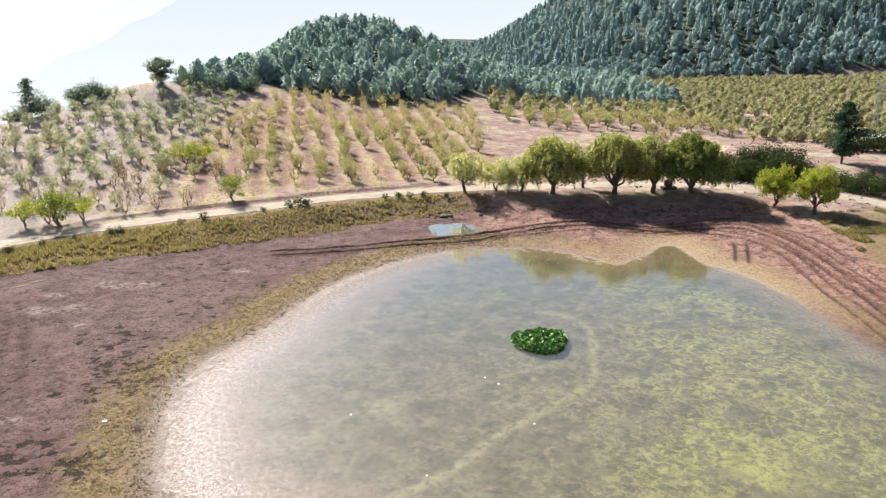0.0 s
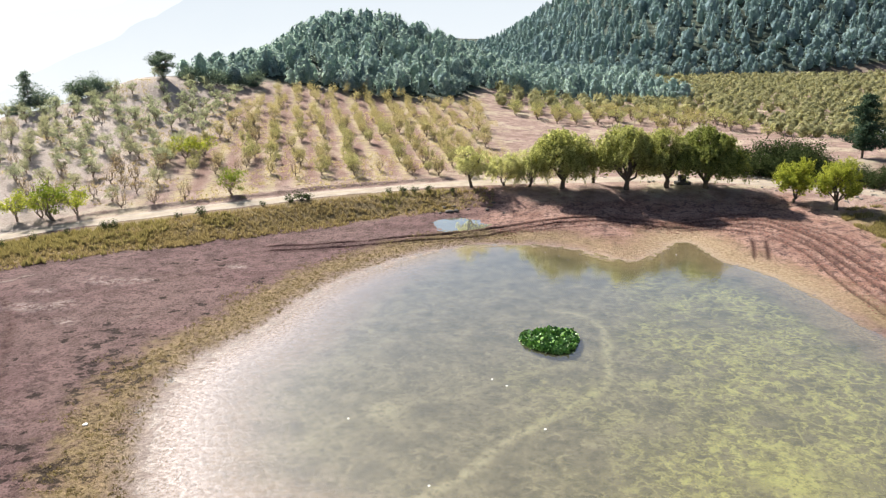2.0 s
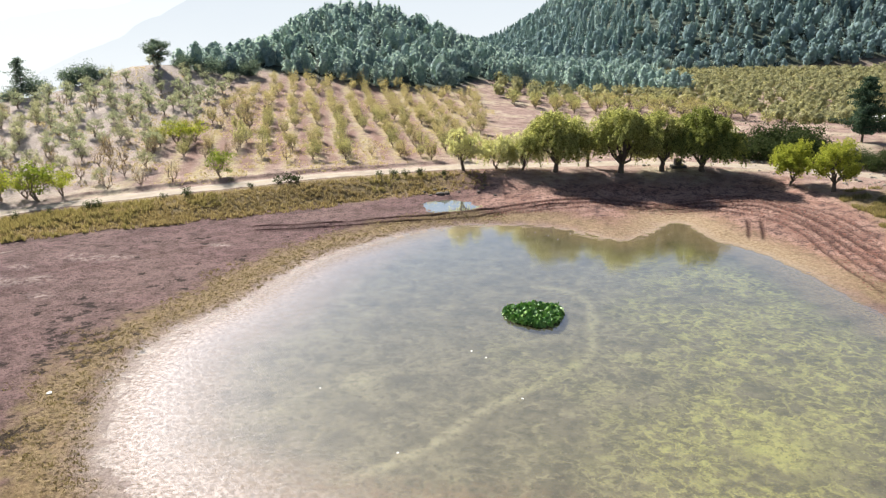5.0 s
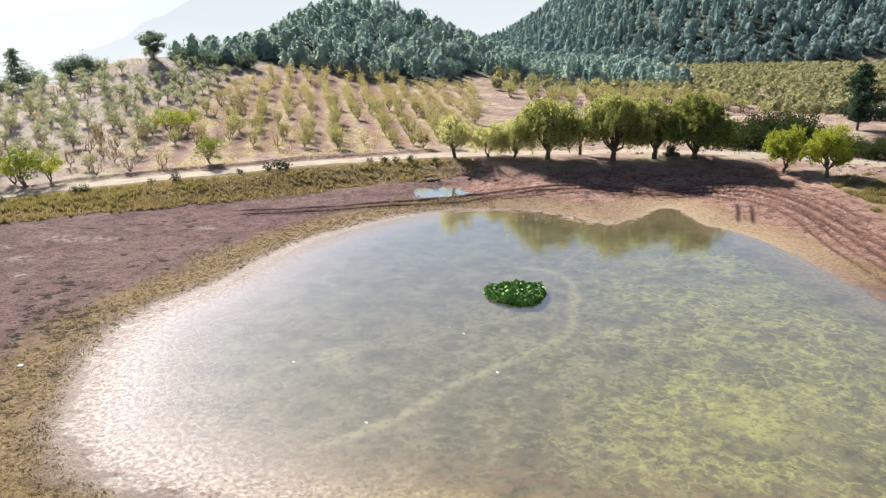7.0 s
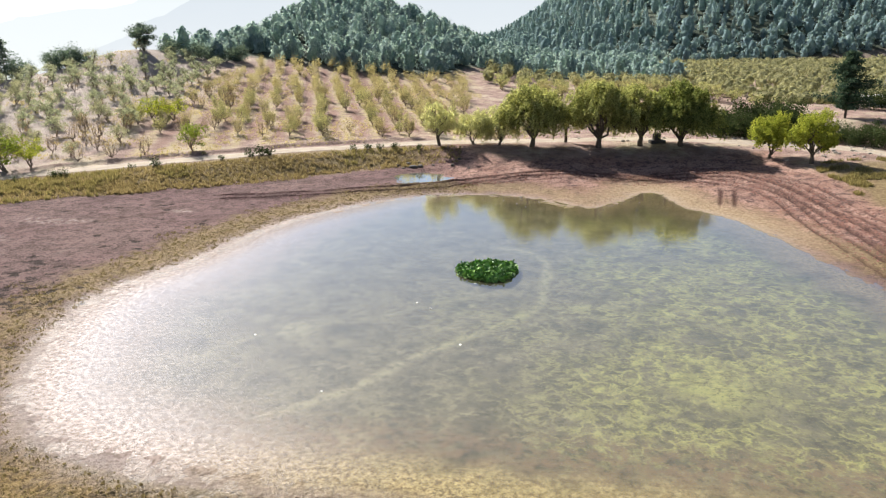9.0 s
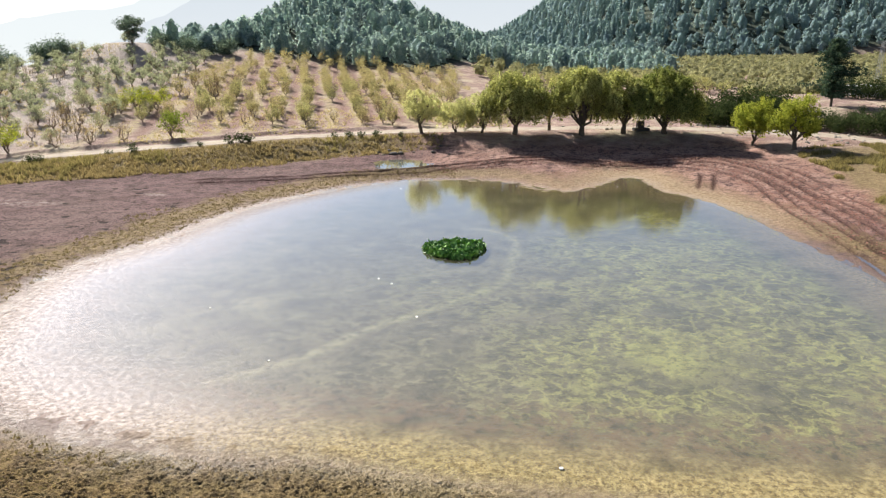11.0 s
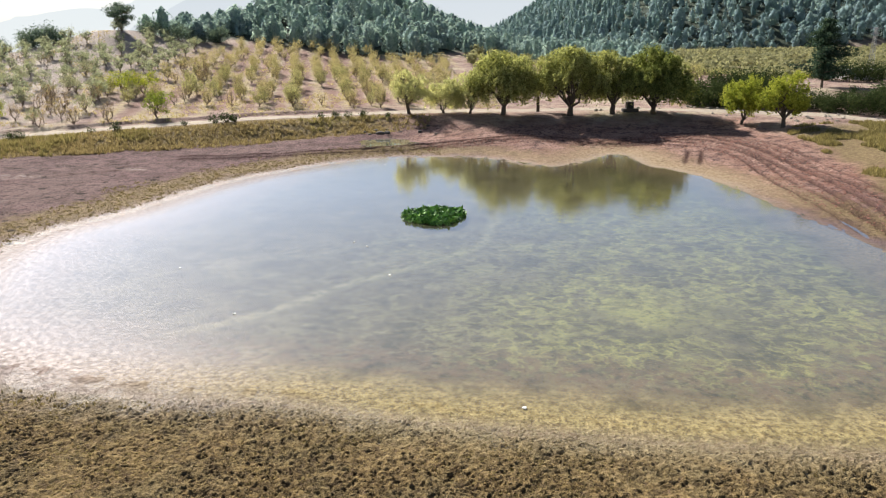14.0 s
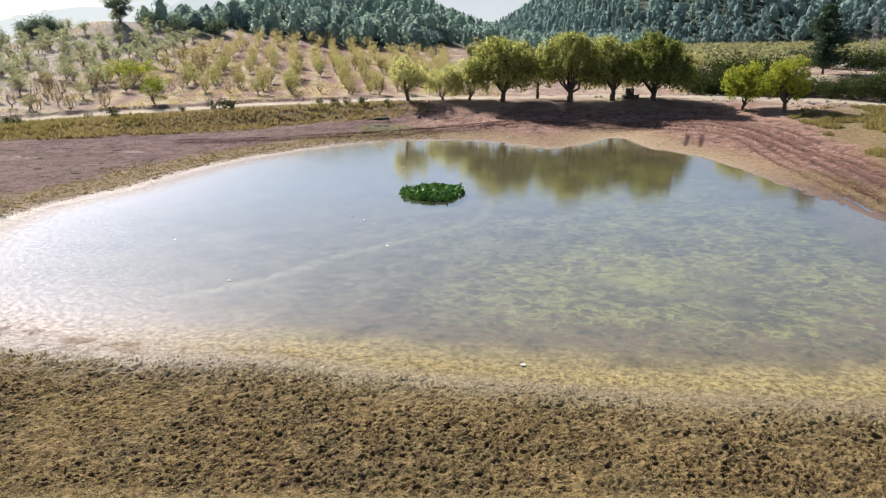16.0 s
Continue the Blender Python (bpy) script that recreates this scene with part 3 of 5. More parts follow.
def height(x, y, detail=True):
    x, y = np.asarray(x, float), np.asarray(y, float)
    d = shore_distance(x, y)
    # the basin and its mud flats
    deep = -0.012 - 0.32 * (1 - np.exp(-np.maximum(0, -d - 1.5) / 9))
    far_side = sstep(66, 80, y) * sstep(-14, 2, x)
    flat = 0.032 * d + 0.5 * sstep(14, 26, d) + far_side * 0.045 * np.minimum(d, 12)
    z = np.where(d < 0, deep * np.clip(-d / 1.5, 0, 1) + 0.004, flat)
    # banks up to the road and to the east
    ry, rz = road_y(x), road_z(x)
    s = (y - ry) * np.interp(x, [-140, -60, -40, -20, 0], [0.66, 0.70, 0.80, 0.92, 1.0])
    up = sstep(bank_foot(x) - 5 * sstep(0, 10, x), -3.0, s)
    z = z * (1 - up) + rz * up
    east = sstep(44, 56, x) * sstep(20, 45, y) * (1 - up)
    z = z * (1 - east) + (1.7 + 0.6 * sstep(76, 90, y)) * east
    # the terrace behind the hedge
    behind = (x - 47) * 0.60 + (y - 105) * 0.80
    z = z + 2.5 * sstep(0.5, 6.5, behind) * sstep(42, 50, x) * sstep(140, 122, y) * sstep(110, 90, x)
    # the orchard hill
    q = np.maximum(0, s - 3)
    k = np.interp(x, [-160, -110, -80, -63, -37, -15, 9, 30, 60, 200], [0.04, 0.10, 0.17, 0.205, 0.125, 0.072, 0.040, 0.018, 0.010, 0.008])
    qs = 85 * np.tanh(q / 85 * 0.55 + (q / 85) ** 2 * 0.5)
    fade = 1 - 0.6 * sstep(172, 260, y)
    z = z + k * qs * fade
    # the wooded knoll and the mountain behind
    z = z + 15.5 * np.exp(-(np.abs((x + 30) / 33.0) ** 2.6 / 2 + (y - 256) ** 2 / (2 * 36.0 ** 2)))
    z = z + 2.5 * np.exp(-((x + 68) / 13.0) ** 2 - ((y - 160) / 11.0) ** 2)      # the bare dome on the crest
    z = z - 4.2 * np.exp(-((x + 67) / 17.0) ** 2 - ((y - 236) / 42.0) ** 2)        # a saddle west of the knoll
    lee = sstep(-64, -80, x) * np.maximum(0, -0.816 * (x + 63) + 0.578 * (y - 165))
    z = z - 0.38 * lee
    m = np.maximum(0, y - 296 + 12 * lattice_noise(x, y, 60, 3) * 2)
    z = z + sstep(12, 170, x) * (1 - np.exp(-m / 240)) * 105 * (1 - sstep(620, 860, y))
    z = np.where(y > 330, z - sstep(0, -120, x) * np.minimum(150, (y - 330) * 0.4), z)
    z = np.maximum(z, -160)
    z = z + 0.42 * np.exp(-((s - 3.5) / 0.55) ** 2) * sstep(-52, -44, x) * sstep(2, -4, x)      # a low berm along the road
    # the hollow of the puddle
    pr2 = np.hypot((x - 1.3) / 3.9, (y - 86.4) / 3.3)
    hollow = sstep(1.35, 0.95, pr2)
    z = z * (1 - hollow) + (0.52 - 0.07 * sstep(1.0, 0.3, pr2)) * hollow
    if detail:
        far = sstep(96, 140, np.abs(y - 50))
        z = z + lattice_noise(x, y, 9, 11) * 0.22 * sstep(3, 14, d) + lattice_noise(x, y, 2.3, 12) * 0.07 * sstep(0.5, 6, d) * (1 - far)
        near = np.exp(-np.maximum(0, np.abs(d - 1.5) - 5) / 5)
        z = z + (lattice_noise(x, y, 0.47, 23) * 0.038 + lattice_noise(x, y, 1.9, 24) * 0.012) * (1 - 0.85 * sstep(14, 26, x) * sstep(36, 44, y)) * (1 - 0.6 * sstep(-7.5, -9.5, x)) * sstep(-4.5, -1.0, d) * (1 - sstep(1.5, 4.0, d))
        near = near * (1 - 0.55 * sstep(-7.5, -9.5, x) * sstep(40, 36, y))
        z = z + near * (lattice_noise(x, y, 0.55, 21) * 0.05 + lattice_noise(x, y, 0.24, 22) * 0.05) * sstep(-0.8, 3, d)
    return z


# ---- the ground, one sheet ----
def spread(a, b, step):
    return np.linspace(a, b, max(2, int(round((b - a) / step)) + 1))[:-1]


def growing(a, b, first, ratio):
    out, s = [a], first
    while out[-1] + s < b:
        out.append(out[-1] + s)
        s *= ratio
    return np.array(out + [b])


xs = np.concatenate([-growing(60, 2600, 0.8, 1.075)[::-1][:-1], spread(-60, -24, 0.48), spread(-24, 46, 0.26), spread(46, 66, 0.3), growing(66, 2600, 0.7, 1.075)])
ys = np.concatenate([-growing(-12, 900, 0.8, 1.12)[::-1][:-1], spread(12, 18, 0.4), spread(18, 31, 0.2), spread(31, 70, 0.44), spread(70, 92, 0.2), spread(92, 112, 0.35), growing(112, 3000, 0.8, 1.045)])
X, Y = np.meshgrid(xs, ys)
Z = height(X, Y)
T = np.zeros_like(Z)
for line, gauge, depth in TRACKS:
    pts = smooth_line(line, 8)
    lo, hi = pts.min(0) - 3, pts.max(0) + 3
    jj = np.where((ys > lo[1]) & (ys < hi[1]))[0]
    ii = np.where((xs > lo[0]) & (xs < hi[0]))[0]
    win = np.ix_(jj, ii)
    r = line_distance(X[win], Y[win], pts)
    off = np.abs(r - gauge / 2)
    broken = (0.8 if line is TRACKS[0][0] else 0.25) + 1.5 * (lattice_noise(X[win], Y[win], 2.6, 40 + len(line)) + 0.5) + 0.8 * lattice_noise(X[win], Y[win], 0.7, 50 + len(line))
    if gauge < 1.4:
        broken = np.ones_like(r)
    ends = np.minimum(np.hypot(X[win] - pts[0, 0], Y[win] - pts[0, 1]), np.hypot(X[win] - pts[-1, 0], Y[win] - pts[-1, 1]))
    broken *= sstep(0.7 * gauge, 2.2 * gauge, ends)
    Z[win] += broken * depth * (-1.3 * np.exp(-(off / 0.16) ** 2) + 0.9 * np.exp(-((off - 0.36) / 0.15) ** 2))
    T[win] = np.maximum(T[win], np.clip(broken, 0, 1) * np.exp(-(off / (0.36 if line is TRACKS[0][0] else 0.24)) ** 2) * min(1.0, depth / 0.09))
D = shore_distance(X, Y)
S = (Y - road_y(X)) * np.interp(X, [-140, -60, -40, -20, 0], [0.66, 0.70, 0.80, 0.92, 1.0])
wob = lattice_noise(X, Y, 4.0, 31) * 2.4 + lattice_noise(X, Y, 1.2, 32) * 1.2
field = sstep(-1.0, 1.5, S + wob)
field = np.maximum(field, sstep(44, 48, X + wob) * sstep(78, 84, Y))
field = np.maximum(field, sstep(5, 12, X) * sstep(92.5, 96.5, Y + wob))
bank = sstep(-0.7, 1.5, S - bank_foot(X) + 0.6 * wob) * (1 - sstep(-2.8, -1.2, S + 0.4 * wob)) * sstep(7, -4, X)
bank = np.maximum(bank, sstep(45.5, 48, X + 0.6 * wob + np.maximum(0, 70 - Y) * 0.3) * (1 - sstep(62, 68, X + wob)) * sstep(88, 83, Y + wob) * 0.9)
red = np.maximum(sstep(0, 30, X + 3 * wob) * sstep(50, 68, Y), 0.9 * sstep(-2, 9, X + 2 * wob) * sstep(80, 86, Y))
south = sstep(33, 27, Y + wob) * (D > 0) * sstep(-0.3, 0.6, D + 0.4 * wob)
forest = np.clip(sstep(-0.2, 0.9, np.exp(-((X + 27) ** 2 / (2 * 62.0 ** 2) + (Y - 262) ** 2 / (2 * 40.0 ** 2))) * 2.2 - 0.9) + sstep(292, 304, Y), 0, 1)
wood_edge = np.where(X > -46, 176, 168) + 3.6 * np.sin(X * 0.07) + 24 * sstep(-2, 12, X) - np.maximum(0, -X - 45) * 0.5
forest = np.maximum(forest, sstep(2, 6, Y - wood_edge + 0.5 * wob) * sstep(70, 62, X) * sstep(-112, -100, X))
TRAILS = [([(-3.0, 33.0), (-0.1, 35.4), (3.8, 39.7), (7.9, 43.6), (10.7, 46.8), (11.8, 50.8), (12.6, 54.9), (12.4, 57.6), (11.0, 59.8), (9.0, 60.6)], 0.5, 0.72),
          ([(12.4, 57.0), (13.4, 62.0), (15.6, 67), (17, 71)], 0.5, 0.45),
          ([(-8.8, 39.3), (-6.3, 42.6), (-3.3, 44.2), (0.7, 45.4), (5, 48.2), (9.6, 50.2)], 0.5, 0.4), ([(15.3, 55.7), (20, 56), (24.5, 54.6), (29.6, 50.4), (32.2, 45.8)], 0.3, 0.4)]
trail = np.zeros_like(Z)
for line, wide, strong in TRAILS:
    pts = smooth_line(line, 6)
    win = np.ix_(np.where((ys > 28) & (ys < 74))[0], np.where((xs > -14) & (xs < 36))[0])
    rr_ = line_distance(X[win] + wob[win] * 0.5, Y[win] + wob[win] * 0.3, pts)
    trail[win] = np.maximum(trail[win], strong * np.exp(-(rr_ / wide) ** 2))
for cx, cy, size, strong in [(19.8, 36.2, 2.6, 0.8), (-4.6, 43.0, 2.0, 0.6)]:      # thick patches of algae
    trail = np.maximum(trail, strong * np.exp(-((X - cx + 0.5 * wob) ** 2 + (Y - cy + 0.5 * wob) ** 2) / size ** 2))
nx, ny = len(xs), len(ys)


def west_side(x, y):
    """1 along the west and the near shore: a thin film over the mud, and painted glare."""
    return np.maximum(sstep(8, -10, x), sstep(36, 29, y) * sstep(6, -9, x))


def zat(x, y):
    """Height of the built ground sheet."""
    i = np.clip(np.searchsorted(xs, x) - 1, 0, nx - 2)
    j = np.clip(np.searchsorted(ys, y) - 1, 0, ny - 2)
    u, v = (x - xs[i]) / (xs[i + 1] - xs[i]), (y - ys[j]) / (ys[j + 1] - ys[j])
    return (Z[j, i] * (1 - u) + Z[j, i + 1] * u) * (1 - v) + (Z[j + 1, i] * (1 - u) + Z[j + 1, i + 1] * u) * v


gi = np.arange(nx * ny).reshape(ny, nx)
quads = np.stack([gi[:-1, :-1], gi[:-1, 1:], gi[1:, 1:], gi[1:, :-1]], -1)
# the near shore is trampled: a finer stretch of the same sheet, dented by hooves
i0, i1 = np.searchsorted(xs, -9.0), np.searchsorted(xs, 29.0)
j0, j1 = np.searchsorted(ys, 18.1), np.searchsorted(ys, 27.2)
open_part = np.ones(quads.shape[:2], bool)
open_part[j0:j1, i0:i1] = False
quads = quads[open_part]
fx, fy = np.linspace(xs[i0], xs[i1], 800), np.linspace(ys[j0], ys[j1], 190)
FX, FY = np.meshgrid(fx, fy)
FZ = zat(FX.ravel(), FY.ravel()).reshape(FX.shape)
FD = shore_distance(FX, FY)
rim = np.minimum(np.minimum(FX - fx[0], fx[-1] - FX), np.minimum(FY - fy[0], fy[-1] - FY))
rim = sstep(0.0, 0.5, rim)
dent, hoof = np.zeros_like(FZ), np.zeros_like(FZ)
hr = np.random.default_rng(23)
for _ in range(27000):
    hx, hy = hr.uniform(fx[0], fx[-1]), hr.uniform(fy[0], fy[-1])
    herd = lattice_noise(np.array([hx]), np.array([hy]), 2.6, 25)[0] + 0.6 * lattice_noise(np.array([hx]), np.array([hy]), 0.9, 26)[0]
    if herd + hr.normal() * 0.25 < -0.16:
        continue
    size, long, a = hr.uniform(0.020, 0.055), hr.uniform(1.2, 3.4), hr.normal() * 0.8
    deep = hr.uniform(0.5, 1.0)
    ii = slice(np.searchsorted(fx, hx - 0.28), np.searchsorted(fx, hx + 0.28))
    jj = slice(np.searchsorted(fy, hy - 0.28), np.searchsorted(fy, hy + 0.28))
    ux, uy = FX[jj, ii] - hx, FY[jj, ii] - hy
    ex, ey = (ux * math.cos(a) + uy * math.sin(a)) / (size * long), (-ux * math.sin(a) + uy * math.cos(a)) / size
    rr_ = np.hypot(ex, ey)
    dent[jj, ii] += deep * (-0.055 * np.exp(-rr_ ** 2) + 0.026 * np.exp(-((rr_ - 1.6) / 0.45) ** 2))
    # hoof darkens each dent in colour: moist mud with painted shade
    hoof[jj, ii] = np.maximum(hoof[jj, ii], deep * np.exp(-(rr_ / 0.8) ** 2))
dry = sstep(-1.2, 1.2, FD)
FZ += rim * (np.clip(dent, -0.09, 0.08) * (0.25 + 0.75 * dry) + (lattice_noise(FX, FY, 0.16, 27) * 0.065 + lattice_noise(FX, FY, 0.09, 28) * 0.06) * dry)
hoof *= rim * sstep(-0.6, 1.0, FD)
fg = nx * ny + np.arange(FX.size).reshape(FX.shape)
fine_quads = np.stack([fg[:-1, :-1], fg[:-1, 1:], fg[1:, 1:], fg[1:, :-1]], -1).reshape(-1, 4)


def near_value(A):
    """A value of the wide sheet, taken over to the fine stretch."""
    i = np.clip(np.searchsorted(xs, FX) - 1, 0, nx - 2)
    j = np.clip(np.searchsorted(ys, FY) - 1, 0, ny - 2)
    return A[j, i].ravel()


def both(A):
    return np.concatenate([A.ravel(), near_value(A)])


# churned wet patches where the herd came down the west shore
H = np.zeros_like(Z)
for cx, cy, spread_, count in [(-27.4, 54.5, 1.3, 26), (-25, 50, 1.6, 30), (-24.2, 46.5, 1.7, 46), (-25.6, 37.4, 1.3, 30), (-22.8, 36.9, 1.2, 24), (-22.6, 60.4, 1.0, 10), (-26, 64, 4, 14), (-30, 46, 4, 14), (-19, 68, 2.5, 12)]:
    for _ in range(count):
        hx, hy, size = cx + hr.normal() * spread_, cy + hr.normal() * spread_ * 1.2, hr.uniform(0.2, 0.45)
        ii = slice(np.searchsorted(xs, hx - 1), np.searchsorted(xs, hx + 1))
        jj = slice(np.searchsorted(ys, hy - 1), np.searchsorted(ys, hy + 1))
        rr_ = np.hypot((X[jj, ii] - hx) / (size * 1.5), (Y[jj, ii] - hy) / size)
        H[jj, ii] = np.maximum(H[jj, ii], np.exp(-rr_ ** 2))
        Z[jj, ii] -= 0.06 * np.exp(-rr_ ** 2)
crust = np.zeros_like(Z)
for cx, cy, a, b in [(-33, 66, 2.2, 1.0), (-30.5, 67, 1.4, 0.6), (-36.4, 59.5, 2.2, 0.8), (-34.2, 60.6, 0.9, 0.7), (-32.4, 57, 0.9, 0.6), (-37.5, 62.5, 0.7, 0.5), (-22, 71.5, 1.0, 0.5), (-29.5, 41, 1.2, 0.6)]:
    crust = np.maximum(crust, np.exp(-((X - cx + 0.3 * wob) / a) ** 2 - ((Y - cy + 0.3 * wob) / b) ** 2))
row = (X + 6.0 + 0.21 * (Y - 107)) / 4.2
straw = np.cos(np.pi * (row + 0.10 * wob)) ** 4 * sstep(-48, -42, X) * sstep(12, 6, X) * sstep(3, 8, S)
lane = np.sin(np.pi * (row + 0.08 * wob)) ** 4 * sstep(-46, -38, X) * sstep(9, 5, X) * sstep(6, 12, S) * sstep(182, 172, Y)
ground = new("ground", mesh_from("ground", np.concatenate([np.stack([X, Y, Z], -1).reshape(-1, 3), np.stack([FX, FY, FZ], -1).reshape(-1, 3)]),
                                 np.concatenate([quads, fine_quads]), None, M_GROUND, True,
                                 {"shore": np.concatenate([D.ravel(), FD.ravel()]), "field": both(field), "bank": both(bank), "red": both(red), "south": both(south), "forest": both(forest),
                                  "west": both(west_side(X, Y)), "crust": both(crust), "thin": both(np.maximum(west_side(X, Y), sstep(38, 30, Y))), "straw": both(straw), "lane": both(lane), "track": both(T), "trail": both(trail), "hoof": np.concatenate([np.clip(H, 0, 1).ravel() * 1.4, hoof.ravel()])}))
tagged(ground, "reddish dried mud, shore weeds and pale orchard soil", "ground", kind="structure")


# ---- water ----
def water_sheet(name, outline, z, material, label):
    n = len(outline)
    v = np.column_stack([outline, np.full(n, z)])
    bm = bmesh.new()
    f = bm.faces.new([bm.verts.new(p) for p in v])
    f.normal_update()
    if f.normal.z < 0:
        f.normal_flip()
    me = bpy.data.meshes.new(name)
    bm.to_mesh(me)
    bm.free()
    me.materials.append(material)
    return tagged(new(name, me), label, "water", kind="structure")


def pond_sheet():
    wx, wy = np.arange(-24, 40.1, 0.5), np.arange(20, 86.1, 0.5)
    PX, PY = np.meshgrid(wx, wy)
    d = shore_distance(PX, PY)
    gi = np.arange(PX.size).reshape(PX.shape)
    q = np.stack([gi[:-1, :-1], gi[:-1, 1:], gi[1:, 1:], gi[1:, :-1]], -1).reshape(-1, 4)
    q = q[d.ravel()[q].min(1) < 1.3]
    used, q = np.unique(q, return_inverse=True)
    v = np.stack([PX, PY, np.zeros_like(PX)], -1).reshape(-1, 3)[used]
    return new("water", mesh_from("water", v, q.reshape(-1, 4), None, M_WATER, True, {"shore": d.ravel()[used], "west": west_side(PX, PY).ravel()[used], "thin": np.maximum(west_side(PX, PY), sstep(38, 30, PY)).ravel()[used]}))


pond = tagged(pond_sheet(), "shallow murky pond water with algae on the bed", "water", kind="structure")
pond.visible_shadow = False

# the small puddle beyond the pond
PUD = (1.3, 86.4)
ang = np.linspace(0, 2 * np.pi, 40, endpoint=False)
pr = 1 + 0.10 * np.sin(3 * ang + 1) + 0.07 * np.sin(5 * ang)
pud_outline = np.stack([PUD[0] + 3.7 * pr * np.cos(ang), PUD[1] + 3.1 * pr * np.sin(ang)], 1)
pud_z = 0.53
water_sheet("puddle", pud_outline, pud_z, M_PUDDLE, "small pale puddle lying on the mud flat")

# ---- the road ----
rl = smooth_line(LANE, 14)
seg = np.concatenate([[0], np.cumsum(np.hypot(*np.diff(rl, axis=0).T))])
ra = np.arange(0, seg[-1], 1.2)
rx, ry_ = np.interp(ra, seg, rl[:, 0]), np.interp(ra, seg, rl[:, 1])
tx, ty = np.gradient(rx), np.gradient(ry_)
tl = np.hypot(tx, ty)
nxv, nyv = -ty / tl, tx / tl
cols = np.linspace(-1, 1, 9)
half = 2.0 + lattice_noise(ra, ra * 0 + 3, 6, 51) * 0.7
RX = rx[:, None] + nxv[:, None] * cols * half[:, None]
RY = ry_[:, None] + nyv[:, None] * cols * half[:, None]
RZ = zat(RX.ravel(), RY.ravel()).reshape(RX.shape) + 0.07 - 0.10 * np.abs(cols) ** 3 - 0.04 * np.exp(-((np.abs(cols) - 0.5) / 0.16) ** 2)
gi = np.arange(RX.size).reshape(RX.shape)
quads = np.stack([gi[:-1, :-1], gi[1:, :-1], gi[1:, 1:], gi[:-1, 1:]], -1).reshape(-1, 4)
road = new("road", mesh_from("road", np.stack([RX, RY, RZ], -1).reshape(-1, 3), quads, None, M_ROAD, True, {"across": np.broadcast_to(cols, RX.shape).ravel()}))
tagged(road, "pale dusty dirt road curving past the orchard", "road", kind="structure")


# ---- hazy distance ----
def far_ridge(name, y, x0, x1, profile, material, label):
    px = np.linspace(x0, x1, 160)
    top = np.interp(px, *zip(*profile)) + lattice_noise(px, px * 0 + y, 70, 61) * 26 + lattice_noise(px, px * 0 + y, 22, 62) * 9
    lv = np.linspace(0, 1, 10)
    VX = np.repeat(px[None], 10, 0)
    VZ = -170 + (top[None] + 170) * lv[:, None]
    VY = y + lv[:, None] * 220 + lattice_noise(VX, VZ, 60, 63) * 40
    gi = np.arange(VX.size).reshape(VX.shape)
    q = np.stack([gi[:-1, :-1], gi[:-1, 1:], gi[1:, 1:], gi[1:, :-1]], -1).reshape(-1, 4)
    ob = new(name, mesh_from(name, np.stack([VX, VY, VZ], -1).reshape(-1, 3), q, None, material, True))
    return tagged(ob, label, "mountain", kind="structure")


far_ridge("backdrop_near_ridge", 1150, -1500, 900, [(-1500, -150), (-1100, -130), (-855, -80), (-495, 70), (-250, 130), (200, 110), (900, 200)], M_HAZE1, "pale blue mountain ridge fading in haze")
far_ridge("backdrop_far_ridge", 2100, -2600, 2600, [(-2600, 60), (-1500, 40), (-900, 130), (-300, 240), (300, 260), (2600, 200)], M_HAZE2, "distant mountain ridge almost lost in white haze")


# ---- plants ----
def tube(points, radii, sides=6):
    """A tapered tube through points: vertices and quads."""
    p = np.asarray(points, float)
    t = np.gradient(p, axis=0)
    t /= np.linalg.norm(t, axis=1)[:, None] + 1e-9
    ref = np.where(np.abs(t[:, 2:3]) > 0.9, [[1.0, 0, 0]], [[0, 0, 1.0]])
    u = np.cross(t, ref)
    u /= np.linalg.norm(u, axis=1)[:, None] + 1e-9
    w = np.cross(t, u)
    a = np.linspace(0, 2 * np.pi, sides, endpoint=False)
    ring = p[:, None] + np.asarray(radii)[:, None, None] * (np.cos(a)[None, :, None] * u[:, None] + np.sin(a)[None, :, None] * w[:, None])
    g = np.arange(len(p) * sides).reshape(len(p), sides)
    n = np.roll(g, -1, 1)
    return ring.reshape(-1, 3), np.stack([g[:-1], n[:-1], n[1:], g[1:]], -1).reshape(-1, 4)


def join(pieces):
    v, q, at = [], [], 0
    for a, b in pieces:
        v.append(a)
        q.append(np.asarray(b) + at)
        at += len(a)
    return np.concatenate(v), np.concatenate(q)


def leaves(r, centres, length, width, droop=0.0, upright=0.0, facing=None, loose=0.45):
    """Small leaf blades at the given centres, turned every way, or mostly towards the given directions."""
    n = len(centres)
    ax = r.normal(size=(n, 3))
    ax[:, 2] += -droop + upright
    ax /= np.linalg.norm(ax, axis=1)[:, None]
    if facing is None:
        side = np.cross(ax, r.normal(size=(n, 3)))
    else:
        f = facing / (np.linalg.norm(facing, axis=1)[:, None] + 1e-9) + r.normal(size=(n, 3)) * loose
        f /= np.linalg.norm(f, axis=1)[:, None]
        ax = ax - f * (ax * f).sum(1)[:, None]
        ax /= np.linalg.norm(ax, axis=1)[:, None] + 1e-9
        side = np.cross(ax, f)
    side /= np.linalg.norm(side, axis=1)[:, None] + 1e-9
    L = length * r.uniform(0.6, 1.3, (n, 1)) / 2
    W = width * r.uniform(0.6, 1.3, (n, 1)) / 2
    v = np.stack([centres - ax * L, centres + side * W, centres + ax * L, centres - side * W], 1).reshape(-1, 3)
    return v, np.arange(4 * n).reshape(n, 4)


